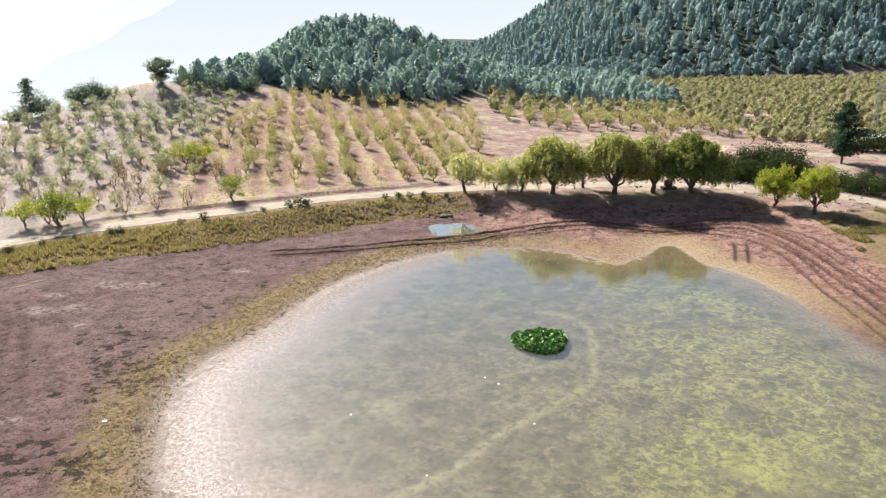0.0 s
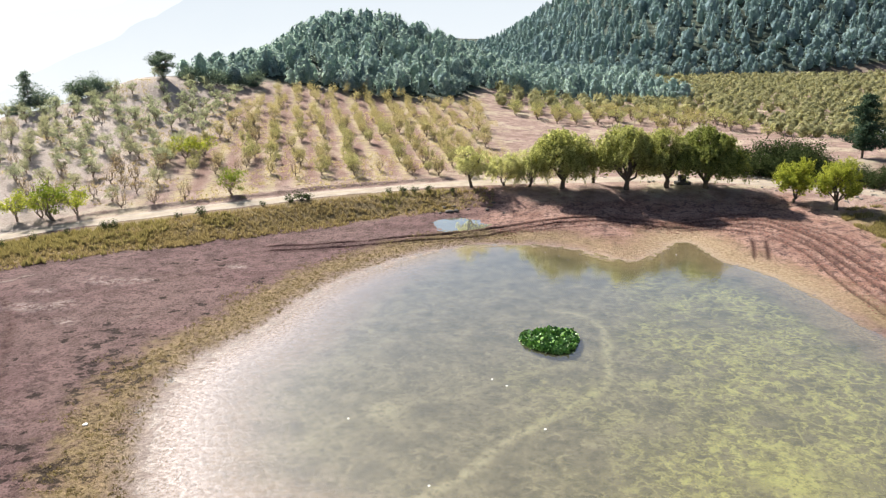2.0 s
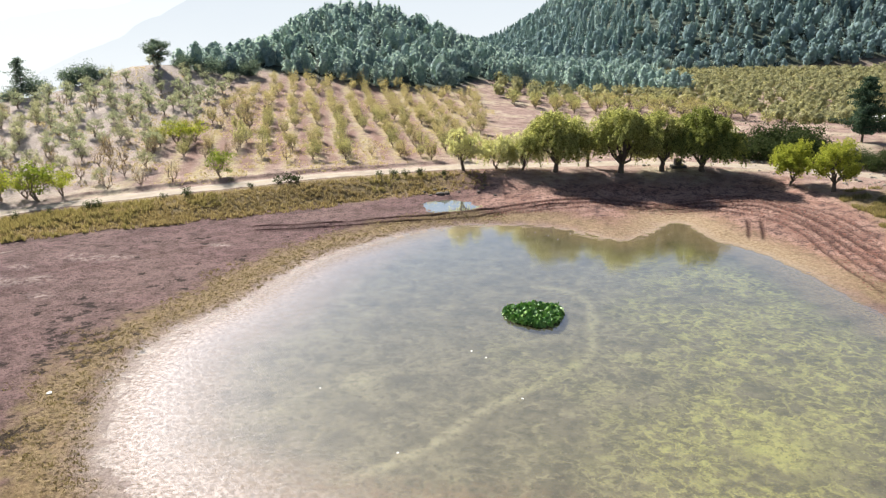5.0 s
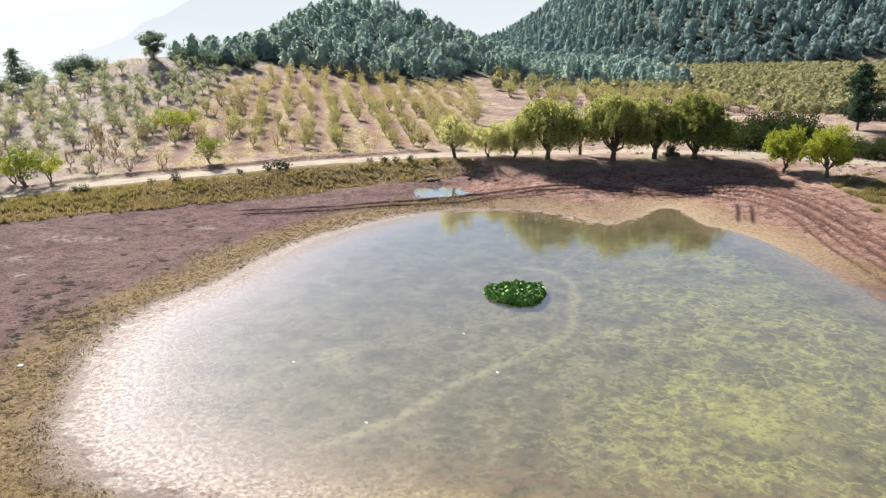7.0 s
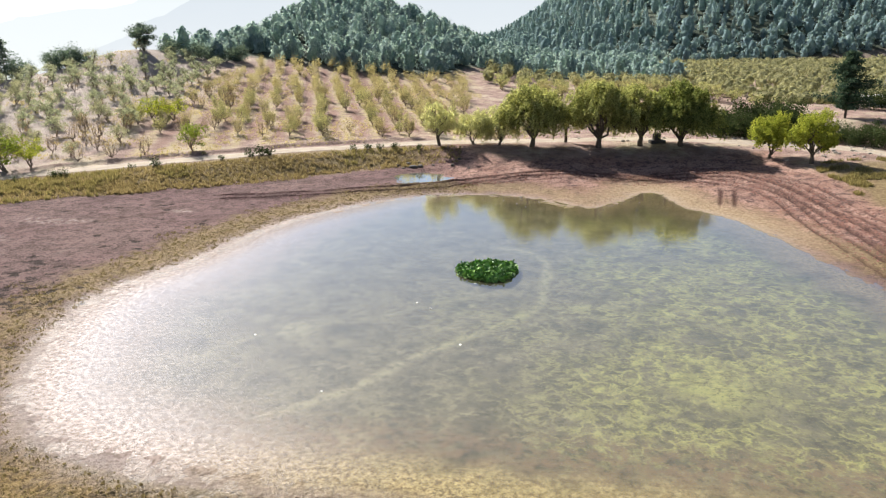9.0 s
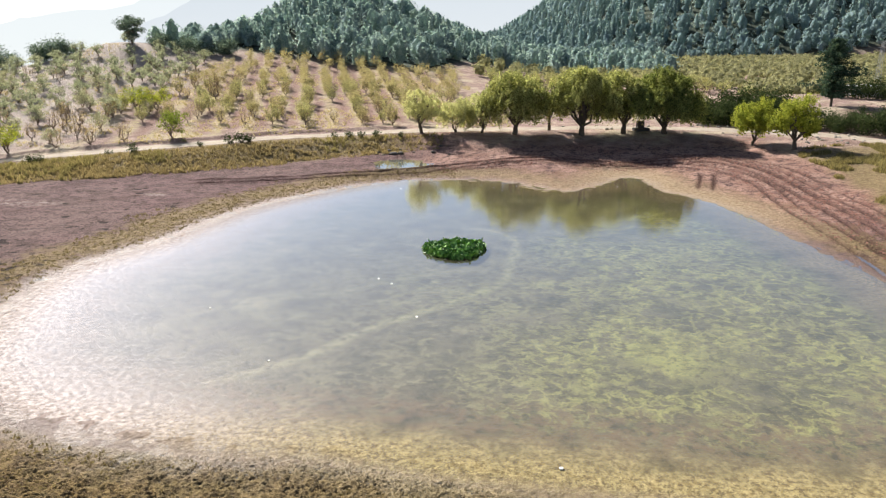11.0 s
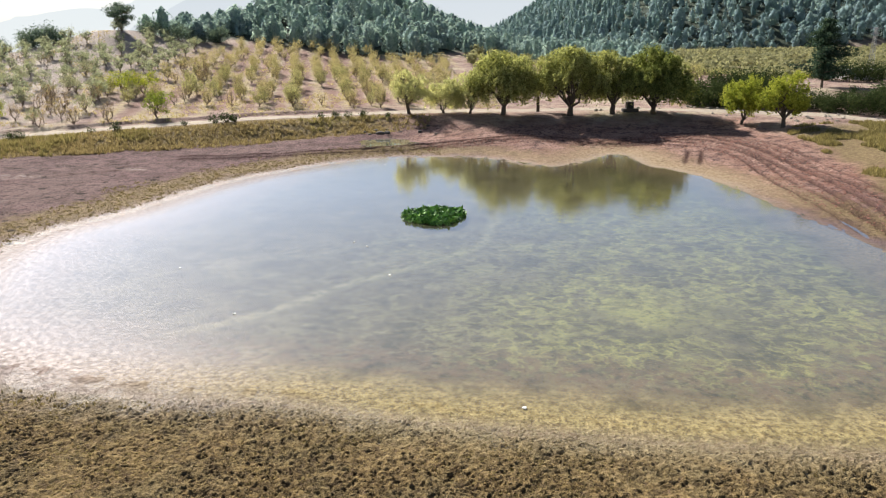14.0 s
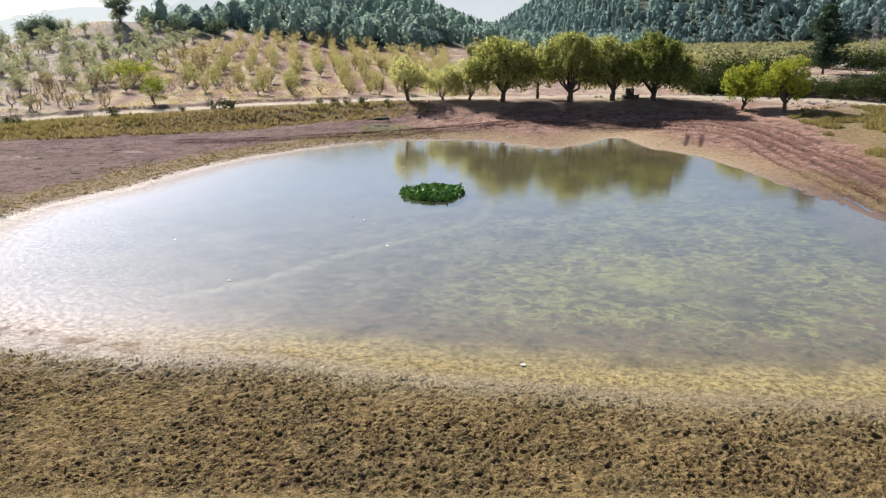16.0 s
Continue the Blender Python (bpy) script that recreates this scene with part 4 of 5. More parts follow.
def limb(r, start, end, r0, r1, sag=0.0, n=5, wild=0.08):
    t = np.linspace(0, 1, n)[:, None]
    length = np.linalg.norm(np.subtract(end, start))
    p = np.array(start) * (1 - t) + np.array(end) * t + np.sin(t * np.pi) * np.array([0, 0, -sag * length]) + r.normal(size=(n, 3)) * wild * length * np.sin(t * np.pi)
    return tube(p, r0 + (r1 - r0) * t[:, 0], 6 if r0 > 0.09 else 4)


def broad_tree(seed, h, radius, trunk_h, count, leaf=(0.34, 0.13), droop=0.5, stems=1, flat=1.0, clumps=46):
    """A leafy tree: trunk and limbs, and a crown of leaf clumps with gaps and an uneven outline."""
    r = np.random.default_rng(seed)
    wood, tips = [], []
    cz = trunk_h + (h - trunk_h) * 0.50
    rz = (h - trunk_h) * 0.46
    for s in range(stems):
        lean = r.normal(size=2) * (0.10 if stems == 1 else 0.35) * trunk_h
        fork = np.array([lean[0], lean[1], trunk_h])
        base_r = 0.030 * h / math.sqrt(stems) * 1.1
        wood.append(limb(r, (0.12 * s, 0.08 * s, -0.15), fork, base_r * 1.35, base_r, 0, 6, 0.05))
        for k in range(6 if stems == 1 else 4):
            a = 2 * math.pi * (k + r.uniform(-0.3, 0.3)) / (6 if stems == 1 else 4) + s
            reach = radius * r.uniform(0.45, 0.8)
            tip = np.array([math.cos(a) * reach, math.sin(a) * reach, cz + rz * r.uniform(-0.25, 0.65)])
            wood.append(limb(r, fork - [0, 0, 0.15], tip, base_r * 0.62, base_r * 0.16, -0.10, 6))
            tips.append(tip)
            for j in range(3):
                e = tip + r.normal(size=3) * radius * 0.35
                wood.append(limb(r, fork * 0.45 + tip * 0.55, e, base_r * 0.25, base_r * 0.07, -0.05, 4))
                tips.append(e)
    cl = []
    while len(cl) < clumps:
        p = r.normal(size=3)
        p = p / np.linalg.norm(p) * r.uniform(0.15, 1.0) ** 0.45
        a = math.atan2(p[1], p[0])
        lump = 1 + 0.26 * math.sin(3 * a + seed) + 0.18 * math.sin(5 * a + 2 * seed + 3 * p[2]) + r.normal() * 0.10
        low = 1.0 if p[2] > -0.2 else 0.92
        q = np.array([p[0] * radius * 0.93 * lump * low, p[1] * radius * 0.93 * lump * low, cz + p[2] * rz * flat * (1.0 + 0.12 * math.sin(2 * a + seed) + r.normal() * 0.07)])
        if q[2] > trunk_h * 0.75:
            cl.append(q)
    cl = np.array(cl)
    size = r.uniform(0.55, 1.25, len(cl)) * radius * 0.27
    pick = r.integers(0, len(cl), count)
    ball = r.normal(size=(count, 3))
    ball *= (r.random(count) ** 0.45 / np.linalg.norm(ball, axis=1))[:, None]
    pts = cl[pick] + ball * size[pick][:, None] * [1.45, 1.45, 1.05]
    if droop > 0.2:
        pts[:, 2] -= r.exponential(droop * 0.5, count) * (r.random(count) < 0.35)
    pts[:, 2] = np.maximum(pts[:, 2], trunk_h * 0.55 + r.uniform(0, 0.6, count))
    return join(wood), leaves(r, pts, *leaf, droop=droop, facing=pts - cl[pick] + [0, 0, 0.1 * radius] + 0.35 * (pts - [0, 0, cz]))


def frond_tree(seed, h, radius, trunk_h, count, leaf=(0.34, 0.12), hang=1.3, stems=1, boughs=9, low=-0.35, brush=0.0, inner=0.13):
    """A willow: forked trunk, several rounded boughs of foliage at different heights, and thin arching fronds that hang from them.
    brush: how far the fronds stand up instead of hanging."""
    r = np.random.default_rng(seed)
    wood, lobes = [], []
    base_r = 0.030 * h / math.sqrt(stems) * 1.1
    for k in range(boughs):
        a = 2.4 * k + r.uniform(-0.5, 0.5)
        rise = (k + 0.5) / boughs
        reach = radius * (0.62 * math.sqrt(max(0.0, 1 - (rise * 1.25 - 0.35) ** 2)) + 0.04) * r.uniform(0.75, 1.15)
        size = radius * r.uniform(0.40, 0.56) * (1.1 - 0.35 * rise)
        lobes.append((math.cos(a) * reach, math.sin(a) * reach, trunk_h + size * 0.5 + (h - trunk_h - size * 1.35) * rise, size))
    for j in range(stems):
        lean = r.normal(size=2) * (0.08 if stems == 1 else 0.3) * trunk_h
        fork = np.array([lean[0], lean[1], trunk_h * r.uniform(0.75, 1.0)])
        wood.append(limb(r, (0.14 * j, 0.1 * j, -0.15), fork, base_r * 1.4, base_r, 0, 6, 0.05))
        for lx, ly, lz, ls in lobes[j::stems]:
            tip = np.array([lx, ly, lz + 0.2 * ls])
            wood.append(limb(r, fork - [0, 0, 0.12], tip, base_r * 0.6, base_r * 0.14, -0.08, 6))
            for _ in range(3):
                wood.append(limb(r, fork * 0.4 + tip * 0.6, tip + r.normal(size=3) * ls * 0.5, base_r * 0.2, base_r * 0.05, -0.05, 4))
    L = np.array(lobes)
    weight = L[:, 3] ** 2
    n = max(60, count // 34)
    pick = r.choice(len(L), n, p=weight / weight.sum())
    way = r.normal(size=(n, 3))
    way /= np.linalg.norm(way, axis=1)[:, None]
    way[:, 2] = np.where(way[:, 2] < low, -way[:, 2], way[:, 2])
    start = L[pick, :3] + way * L[pick, 3:4] * r.uniform(0.55, 1.0, (n, 1)) * [1.0, 1.0, 0.85]
    out = way * [1, 1, 0.3]
    long = hang * r.uniform(0.45, 1.25, (n, 1))
    per = count // n
    t = r.random((n, per, 1)) ** 0.8
    fall = np.array([0, 0, 1.0]) * (0.25 * t - t ** 2 * (1 - brush) + 0.75 * brush * t)
    pts = start[:, None] + out[:, None] * t * 0.55 * long[:, None] + fall * long[:, None] + r.normal(size=(n, per, 3)) * 0.10
    pts[..., 2] = np.maximum(pts[..., 2], 0.25 * trunk_h + r.uniform(0.1, 0.7, (n, per)))
    face = np.repeat((way + [0, 0, 0.3])[:, None], per, 1).reshape(-1, 3)
    outer = leaves(r, pts.reshape(-1, 3), *leaf, droop=0.0 if brush > 0.4 else 1.0, upright=0.8 * brush, facing=face, loose=0.55)
    m = int(count * inner)                                     # the shaded leaves deep inside
    pick = r.choice(len(L), m, p=weight / weight.sum())
    ball = r.normal(size=(m, 3))
    ball *= (0.72 * r.random((m, 1)) ** 0.5) / np.linalg.norm(ball, axis=1)[:, None]
    deep = leaves(r, L[pick, :3] + ball * L[pick, 3:4], leaf[0] * 1.5, leaf[1] * 2.4, facing=ball, loose=0.5)
    return join(wood), join([outer, deep])


def vase_tree(seed, h, count, bare=0.0, wide=0.42, leaf=(0.25, 0.10), shoots=True):
    """An orchard tree: short trunk, steep limbs opening like a vase, thin foliage along upright shoots."""
    r = np.random.default_rng(seed)
    wood, pts = [], []
    th = h * r.uniform(0.09, 0.14)
    rad = 0.026 * h
    wood.append(limb(r, (0, 0, -0.1), (r.normal() * 0.06, r.normal() * 0.06, th), rad * 1.25, rad, 0, 4, 0.04))
    n = int(r.integers(5, 8))
    for k in range(n):
        a = 2 * math.pi * (k + r.uniform(-0.3, 0.3)) / n
        reach = h * wide * r.uniform(0.6, 1.05)
        mid = np.array([math.cos(a) * reach * 0.6, math.sin(a) * reach * 0.6, h * r.uniform(0.18, 0.34)])
        wood.append(limb(r, (0, 0, th * 0.9), mid, rad * 0.62, rad * 0.3, 0.06, 5))
        for j in range(int(r.integers(3, 6))):
            e = mid + np.array([r.normal() * 0.10 * h, r.normal() * 0.10 * h, h * r.uniform(0.25, 0.68)])
            start = mid * r.uniform(0.75, 1.0)
            if shoots:
                wood.append(limb(r, start, e, rad * 0.26, rad * 0.06, -0.04, 3, 0.05))
            m = int(count / (n * 4) * (0.12 if r.random() < bare else 1.0)) + 1
            t = r.random((m, 1)) ** 0.75
            pts.append(mid * (1 - t) + e * t + r.normal(size=(m, 3)) * 0.07 * h)
    return join(wood), leaves(r, np.concatenate(pts), *leaf, upright=0.5)


def pine_tree(seed, h, radius, count, ragged=0.3):
    """A conifer: straight trunk, whorls of boughs, needle clumps."""
    r = np.random.default_rng(seed)
    wood = [tube([(0, 0, -0.2), (0.05, 0, h * 0.35), (0.08, 0.05, h * 0.7), (0.1, 0.05, h * 0.98)], [0.02 * h, 0.016 * h, 0.009 * h, 0.002 * h], 7)]
    pts = []
    zs = np.linspace(0.16, 0.97, 13)
    for i, f in enumerate(zs):
        reach = radius * (1 - f) ** 0.62 * (0.75 if f < 0.24 else 1.0) * 1.15
        for k in range(6):
            a = 2 * math.pi * (k + 0.5 * (i % 2)) / 6 + r.normal() * 0.25
            L = reach * r.uniform(1 - 2 * ragged, 1 + ragged)
            if L < 0.15:
                continue
            e = np.array([math.cos(a) * L, math.sin(a) * L, h * f + L * r.uniform(0.0, 0.3)])
            wood.append(tube([(0.05, 0, h * f), e * [0.5, 0.5, 1], e], [0.006 * h, 0.004 * h, 0.0015 * h], 4))
            m = int(count / (len(zs) * 6)) + 1
            t = r.uniform(0.25, 1.05, (m, 1))
            pts.append(np.array([0, 0, h * f]) * (1 - t) + e * t + r.normal(size=(m, 3)) * [0.3, 0.3, 0.16] * radius * 0.32)
    return join(wood), leaves(r, np.concatenate(pts), 0.42, 0.16, upright=0.3)


def shrub(seed, h, radius, count, leaf=(0.3, 0.16)):
    r = np.random.default_rng(seed)
    wood = []
    for k in range(5):
        a = 2 * math.pi * k / 5 + r.normal() * 0.2
        wood.append(limb(r, (0, 0, -0.1), (math.cos(a) * radius * 0.6, math.sin(a) * radius * 0.6, h * r.uniform(0.5, 0.8)), 0.05, 0.015, 0, 4))
    cl = r.normal(size=(22, 3))
    cl = cl / np.linalg.norm(cl, axis=1)[:, None] * r.uniform(0.4, 1.0, (22, 1)) * [radius, radius, h * 0.45] + [0, 0, h * 0.5]
    pick = r.integers(0, 22, count)
    pts = cl[pick] + r.normal(size=(count, 3)) * radius * 0.24
    pts[:, 2] = np.abs(pts[:, 2])
    return join(wood), leaves(r, pts, *leaf, facing=pts - cl[pick] + [0, 0, 0.1])


def meshes(name, made, bark, leaf):
    (wv, wq), (lv, lq) = made
    return mesh_from(name + "_trunk", wv, wq, None, bark, True), mesh_from(name + "_crown", lv, lq, None, leaf)


def plant(name, pair, x, y, turn=0.0, size=1.0, label="", category="tree", group="", crown="crown", sink=0.0):
    base = new(name)
    base.empty_display_size = 0.3
    z = float(zat(np.array([x]), np.array([y]))[0]) - sink
    base.matrix_world = pose(x, y, z, 0, 0, turn) @ Matrix.Scale(size, 4)
    child("trunk", pair[0], base)
    child(crown, pair[1], base)
    return tagged(base, label, category, group)


# ---- willows on the far shore ----
G = "willows on the far shore"
plant("willow_tree", meshes("pale_willow", frond_tree(11, 6.3, 2.6, 1.5, 9000, (0.26, 0.08), 1.1, boughs=8, brush=0.15, inner=0.03), M_BARK, M_WILLOW_PALE), 3.0, 99.6, 0, 1, "slender young willow with pale yellow-green foliage by the road", "tree", G)
plant("willow_tree", meshes("low_willow", frond_tree(12, 5.0, 2.8, 0.5, 11000, (0.26, 0.08), 1.3, stems=3, boughs=9, inner=0.03), M_BARK, M_WILLOW_PALE), 7.6, 100.4, 40, 1, "low bushy willow with pale foliage reaching the ground", "tree", G)
plant("willow_tree", meshes("leaning_willow", frond_tree(13, 6.2, 2.9, 0.8, 11000, (0.26, 0.08), 1.4, stems=2, boughs=9, inner=0.03), M_BARK, M_WILLOW_PALE), 11.0, 99.6, 10, 1, "leaning willow with thin pale foliage and dark trunk", "tree", G)
plant("willow_tree", meshes("round_willow", frond_tree(14, 8.8, 4.8, 1.5, 32000, (0.30, 0.10), 1.5, boughs=13), M_BARK, M_WILLOW), 15.5, 98.6, 0, 1, "large spreading willow with olive-green crown and forked trunk", "tree", G)
plant("willow_tree", meshes("thin_tree", frond_tree(15, 5.6, 1.7, 2.2, 2400, (0.28, 0.10), 0.7, boughs=5, brush=0.3), M_BARK, M_WILLOW_PALE), 20.5, 102.0, 0, 1, "thin young tree with a bare slender trunk", "tree", G)
plant("willow_tree", meshes("tall_willow", frond_tree(16, 9.4, 4.5, 1.6, 32000, (0.30, 0.10), 1.5, boughs=13), M_BARK, M_WILLOW), 24.4, 98.2, 30, 1, "tall willow with domed yellow-green crown, shaded inside", "tree", G)
plant("willow_tree", meshes("golden_willow", frond_tree(17, 8.6, 4.0, 1.4, 24000, (0.30, 0.10), 1.6, boughs=10), M_BARK, M_WILLOW), 30.0, 98.8, 60, 1, "willow with golden-green crown touching its neighbours", "tree", G)
plant("willow_tree", meshes("dark_willow", frond_tree(18, 9.0, 5.0, 1.3, 34000, (0.30, 0.11), 1.3, boughs=13), M_BARK, M_WILLOW_DARK), 35.3, 98.4, 0, 1, "broad dark green willow with dense low crown", "tree", G)
G = "round trees on the east bank"
plant("round_tree", meshes("broom_tree", frond_tree(21, 5.4, 2.4, 0.9, 9000, (0.26, 0.09), 1.1, stems=2, boughs=9, low=-0.1, brush=0.8), M_BARK, M_YELLOW), 44.3, 92.0, 0, 1, "small rounded tree with bright yellow-green foliage", "tree", G)
plant("round_tree", meshes("broom_tree_b", frond_tree(22, 6.0, 2.5, 1.2, 9000, (0.26, 0.09), 1.1, stems=1, boughs=9, low=-0.1, brush=0.8), M_BARK, M_YELLOW), 47.5, 87.4, 0, 1, "small yellow-green tree with a short bare trunk", "tree", G)

# ---- orchard ----
FAR_ROWS = [[], [], []]


def far_plant(pair, x, y, turn, size, lot):
    """One of the far orchard trees, kept for the joined mass."""
    m = pose(x, y, float(zat(np.array([x]), np.array([y]))[0]), 0, 0, turn) @ Matrix.Scale(size, 4)
    FAR_ROWS[lot].append((pair, np.array(m)))


def join_far(name, lot, label):
    V, Q, MI, mats, at = [], [], [], [], 0
    for pair, m in FAR_ROWS[lot]:
        for me in pair:
            co = np.zeros(len(me.vertices) * 3, np.float32)
            me.vertices.foreach_get("co", co)
            vi = np.zeros(len(me.loops), np.int32)
            me.loops.foreach_get("vertex_index", vi)
            if me.materials[0] not in mats:
                mats.append(me.materials[0])
            V.append(co.reshape(-1, 3) @ m[:3, :3].T + m[:3, 3])
            Q.append(vi.reshape(-1, 4) + at)
            MI.append(np.full(len(vi) // 4, mats.index(me.materials[0]), np.int32))
            at += len(me.vertices)
    me = mesh_from(name, np.concatenate(V), np.concatenate(Q))
    for mat in mats:
        me.materials.append(mat)
    me.polygons.foreach_set("material_index", np.concatenate(MI))
    return tagged(new(name, me), label, "trees", kind="stuff")


VASE = [meshes("orchard_tree", vase_tree(100 + i, 3.1, 620, wide=0.42), M_TWIG, M_ORCH) for i in range(5)]
FAR_VASE = [meshes("far_orchard_tree", vase_tree(110 + i, 3.1, 300, wide=0.42, leaf=(0.32, 0.14), shoots=False), M_TWIG, M_ORCH) for i in range(4)]
THIN = [meshes("thin_orchard_tree", vase_tree(120 + i, 3.4, 300, 0.6), M_TWIG, M_BARE) for i in range(3)]
OLIVE = [meshes("grey_orchard_tree", broad_tree(140 + i, 3.1, 1.7, 0.5, 800, (0.28, 0.12), 0.1, stems=2, clumps=22), M_TWIG, M_OLIVE) for i in range(4)]
FAR_OLIVE = [meshes("far_slope_tree", broad_tree(150 + i, 3.1, 1.7, 0.5, 420, (0.38, 0.17), 0.1, stems=1, clumps=22), M_TWIG, M_OLIVE) for i in range(3)]
r = np.random.default_rng(5)
FIRST = [  # single trees along the road: x, y, size
    (-48.6, 85.4, 1.3), (-29.4, 95.4, 1.05), (-42.4, 90.4, 0.95), (-38.6, 91.6, 0.95), (-35.4, 94.0, 0.95), (-42.6, 115.4, 1.1), (-40.2, 116.8, 1.0), (-50.6, 86.6, 1.0), (-46.4, 87.0, 0.95), (-53.0, 85.2, 1.05)]
GREEN = [meshes("green_fruit_tree", broad_tree(160 + i, 3.9, 2.0, 0.8, 1500, (0.26, 0.11), 0.1, stems=2, clumps=30), M_TWIG, M_GREEN if i == 0 else M_YELLOW) for i in range(2)]
G = "fruit trees in the orchard"
placed = []
for i, (x, y, s) in enumerate(FIRST):
    kind = (GREEN[0], "fruit tree with fresh green foliage beside the road") if i in (0, 1) else (GREEN[1], "fruit tree with bright yellow-green foliage") if i > 4 else (THIN[i % 3], "nearly bare fruit tree with brown twigs")
    plant("fruit_tree", kind[0], x, y, 30 * i, s, kind[1], "tree", G)
    placed.append((x, y))


def free_place(x, y, gap):
    return all((x - a) ** 2 + (y - b) ** 2 > gap * gap for a, b in placed)


rows_n = 0
LEAN_X = -0.21                     # the rows run a little to the west
for i in range(-13, 8):
    for j in range(24):
        y = 107.5 + 3.3 * j + r.normal() * 0.5
        x = -6.0 + 4.2 * i + LEAN_X * (y - 107) + r.normal() * 0.6
        s = (y - float(road_y(x)))
        if x < -47 + 0.1 * (y - 107) or s < 5 or y > 176 or x > 8.5 - 0.03 * (y - 107) or r.random() < 0.16 or not free_place(x, y, 2.6):
            continue
        big = r.uniform(0.62, 1.15)
        bare = r.random() < (0.35 if y < 116 else 0.10)
        pair = THIN[int(r.integers(3))] if bare else VASE[int(r.integers(5))]
        if y > 142:
            far_plant(FAR_VASE[rows_n % 4], x, y, r.uniform(0, 360), big, rows_n % 2)
            rows_n += 1
            continue
        plant("fruit_tree", pair, x, y, r.uniform(0, 360), big, "nearly bare fruit tree with brown twigs" if bare else "fruit tree with thin upright yellowing foliage", "tree", G)
        rows_n += 1
G = "grey-green trees on the orchard slope"
for i in range(1500):
    y = r.uniform(84, 166)
    x = r.uniform(-92, -40 - 0.1 * (y - 84))
    s = (y - float(road_y(x))) * 0.75
    lee = -0.816 * (x + 63) + 0.578 * (y - 165)
    if s < 4 or lee > 4 or math.hypot(x + 70, y - 157) < 7 or not free_place(x, y, 3.2):
        continue
    placed.append((x, y))
    near = r.random() < (0.7 if s < 20 else 0.22)
    pair = THIN[int(r.integers(3))] if near else OLIVE[int(r.integers(4))]
    if y > 132 or x < -78:
        far_plant(FAR_OLIVE[i % 3], x, y, r.uniform(0, 360), r.uniform(0.65, 1.05), 2)
        continue
    plant("fruit_tree", pair, x, y, r.uniform(0, 360), r.uniform(0.65, 1.05), "nearly bare fruit tree with brown twigs" if near else "rounded grey-green tree on the dry slope", "tree", G)

def crown_core(rr, x, y, z0, profile, sides=7):
    """The closed inner mass of a far crown: rings of uneven radius, (height, radius) upwards."""
    a = np.linspace(0, 2 * np.pi, sides, endpoint=False)
    ph = rr.uniform(0, 6, 2)
    rings = []
    for zz, rad in profile:
        k = rad * (1 + 0.22 * np.sin(3 * a + ph[0] + zz) + 0.12 * np.sin(2 * a + ph[1]) + rr.normal(size=sides) * 0.10)
        rings.append(np.stack([x + k * np.cos(a + 0.4 * zz), y + k * np.sin(a + 0.4 * zz), z0 + zz + rr.normal(size=sides) * 0.12 * rad], 1))
    g = np.arange(len(profile) * sides).reshape(len(profile), sides)
    n = np.roll(g, -1, 1)
    return np.concatenate(rings), np.stack([g[:-1], n[:-1], n[1:], g[1:]], -1).reshape(-1, 4)


join_far("far_orchard_rows", 0, "far rows of thin yellowing fruit trees")
join_far("far_orchard_rows", 1, "far rows of thin yellowing fruit trees")
join_far("far_slope_trees", 2, "grey-green trees high on the dry slope")


# ---- the field behind the willows ----
def wood_line(x):
    """Where the wood begins, going north."""
    return (176 if x > -46 else 168) + 3.6 * math.sin(x * 0.07) + 24 * float(sstep(-2, 12, x)) - max(0, -x - 45) * 0.5


FIELD = [meshes("field_tree", broad_tree(180 + i, 3.0, 1.6, 0.6, 520, (0.28, 0.12), 0.1, stems=2, clumps=20), M_TWIG, M_FIELD) for i in range(4)]
G = "low trees in the field"
far_pieces, far_tones = [], []
for i in range(60):
    for j in range(44):
        y = 119 + 4.3 * j + r.normal() * 0.5
        x = 6 + 4.4 * i + 0.10 * (y - 119) + r.normal() * 0.5
        if r.random() < 0.12 or x < 16 - 0.22 * (y - 160) or x > 70 + 0.8 * (y - 119) or (x < 66 and y > wood_line(x) + 2):
            continue
        if y < 157 - 0.27 * (x - 20) + r.normal() * 2.0 and x < 66 and r.random() < 0.93:
            continue                                  # the bare strip
        if math.hypot(x - 73, y - 121) < 6 or math.hypot(x - 60, y - 105) < 9:
            continue
        if y < 172 and x < 62:
            plant("field_tree", FIELD[int(r.integers(4))], x, y, r.uniform(0, 360), r.uniform(0.95, 1.35), "low rounded field tree with olive-yellow foliage", "tree", G)
        elif y < 292:
            n = 66
            zf = float(height(x, y, False))
            big = r.uniform(0.8, 1.15)
            core = crown_core(r, x, y, zf, [(0.5, 0.5 * big), (1.1, 0.95 * big), (1.9, 0.9 * big), (2.3, 0.5 * big), (2.5, 0.1)], 6)
            c = r.normal(size=(n, 3))
            c = c / np.linalg.norm(c, axis=1)[:, None] * r.uniform(0.5, 1, (n, 1)) * [2.0, 2.0, 1.35] * big + [x, y, 1.7]
            c[:, 2] += height(x, y, False)
            far_tones.append(np.full(4 * n + len(core[0]), r.random()))
            far_pieces.append(core)
            far_pieces.append(leaves(r, c, 0.7, 0.4, facing=c - [x, y, height(x, y, False) + 1.0], loose=0.2))
v, q = join(far_pieces)
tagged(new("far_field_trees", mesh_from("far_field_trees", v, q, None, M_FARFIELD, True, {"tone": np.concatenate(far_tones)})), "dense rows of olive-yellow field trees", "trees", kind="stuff")


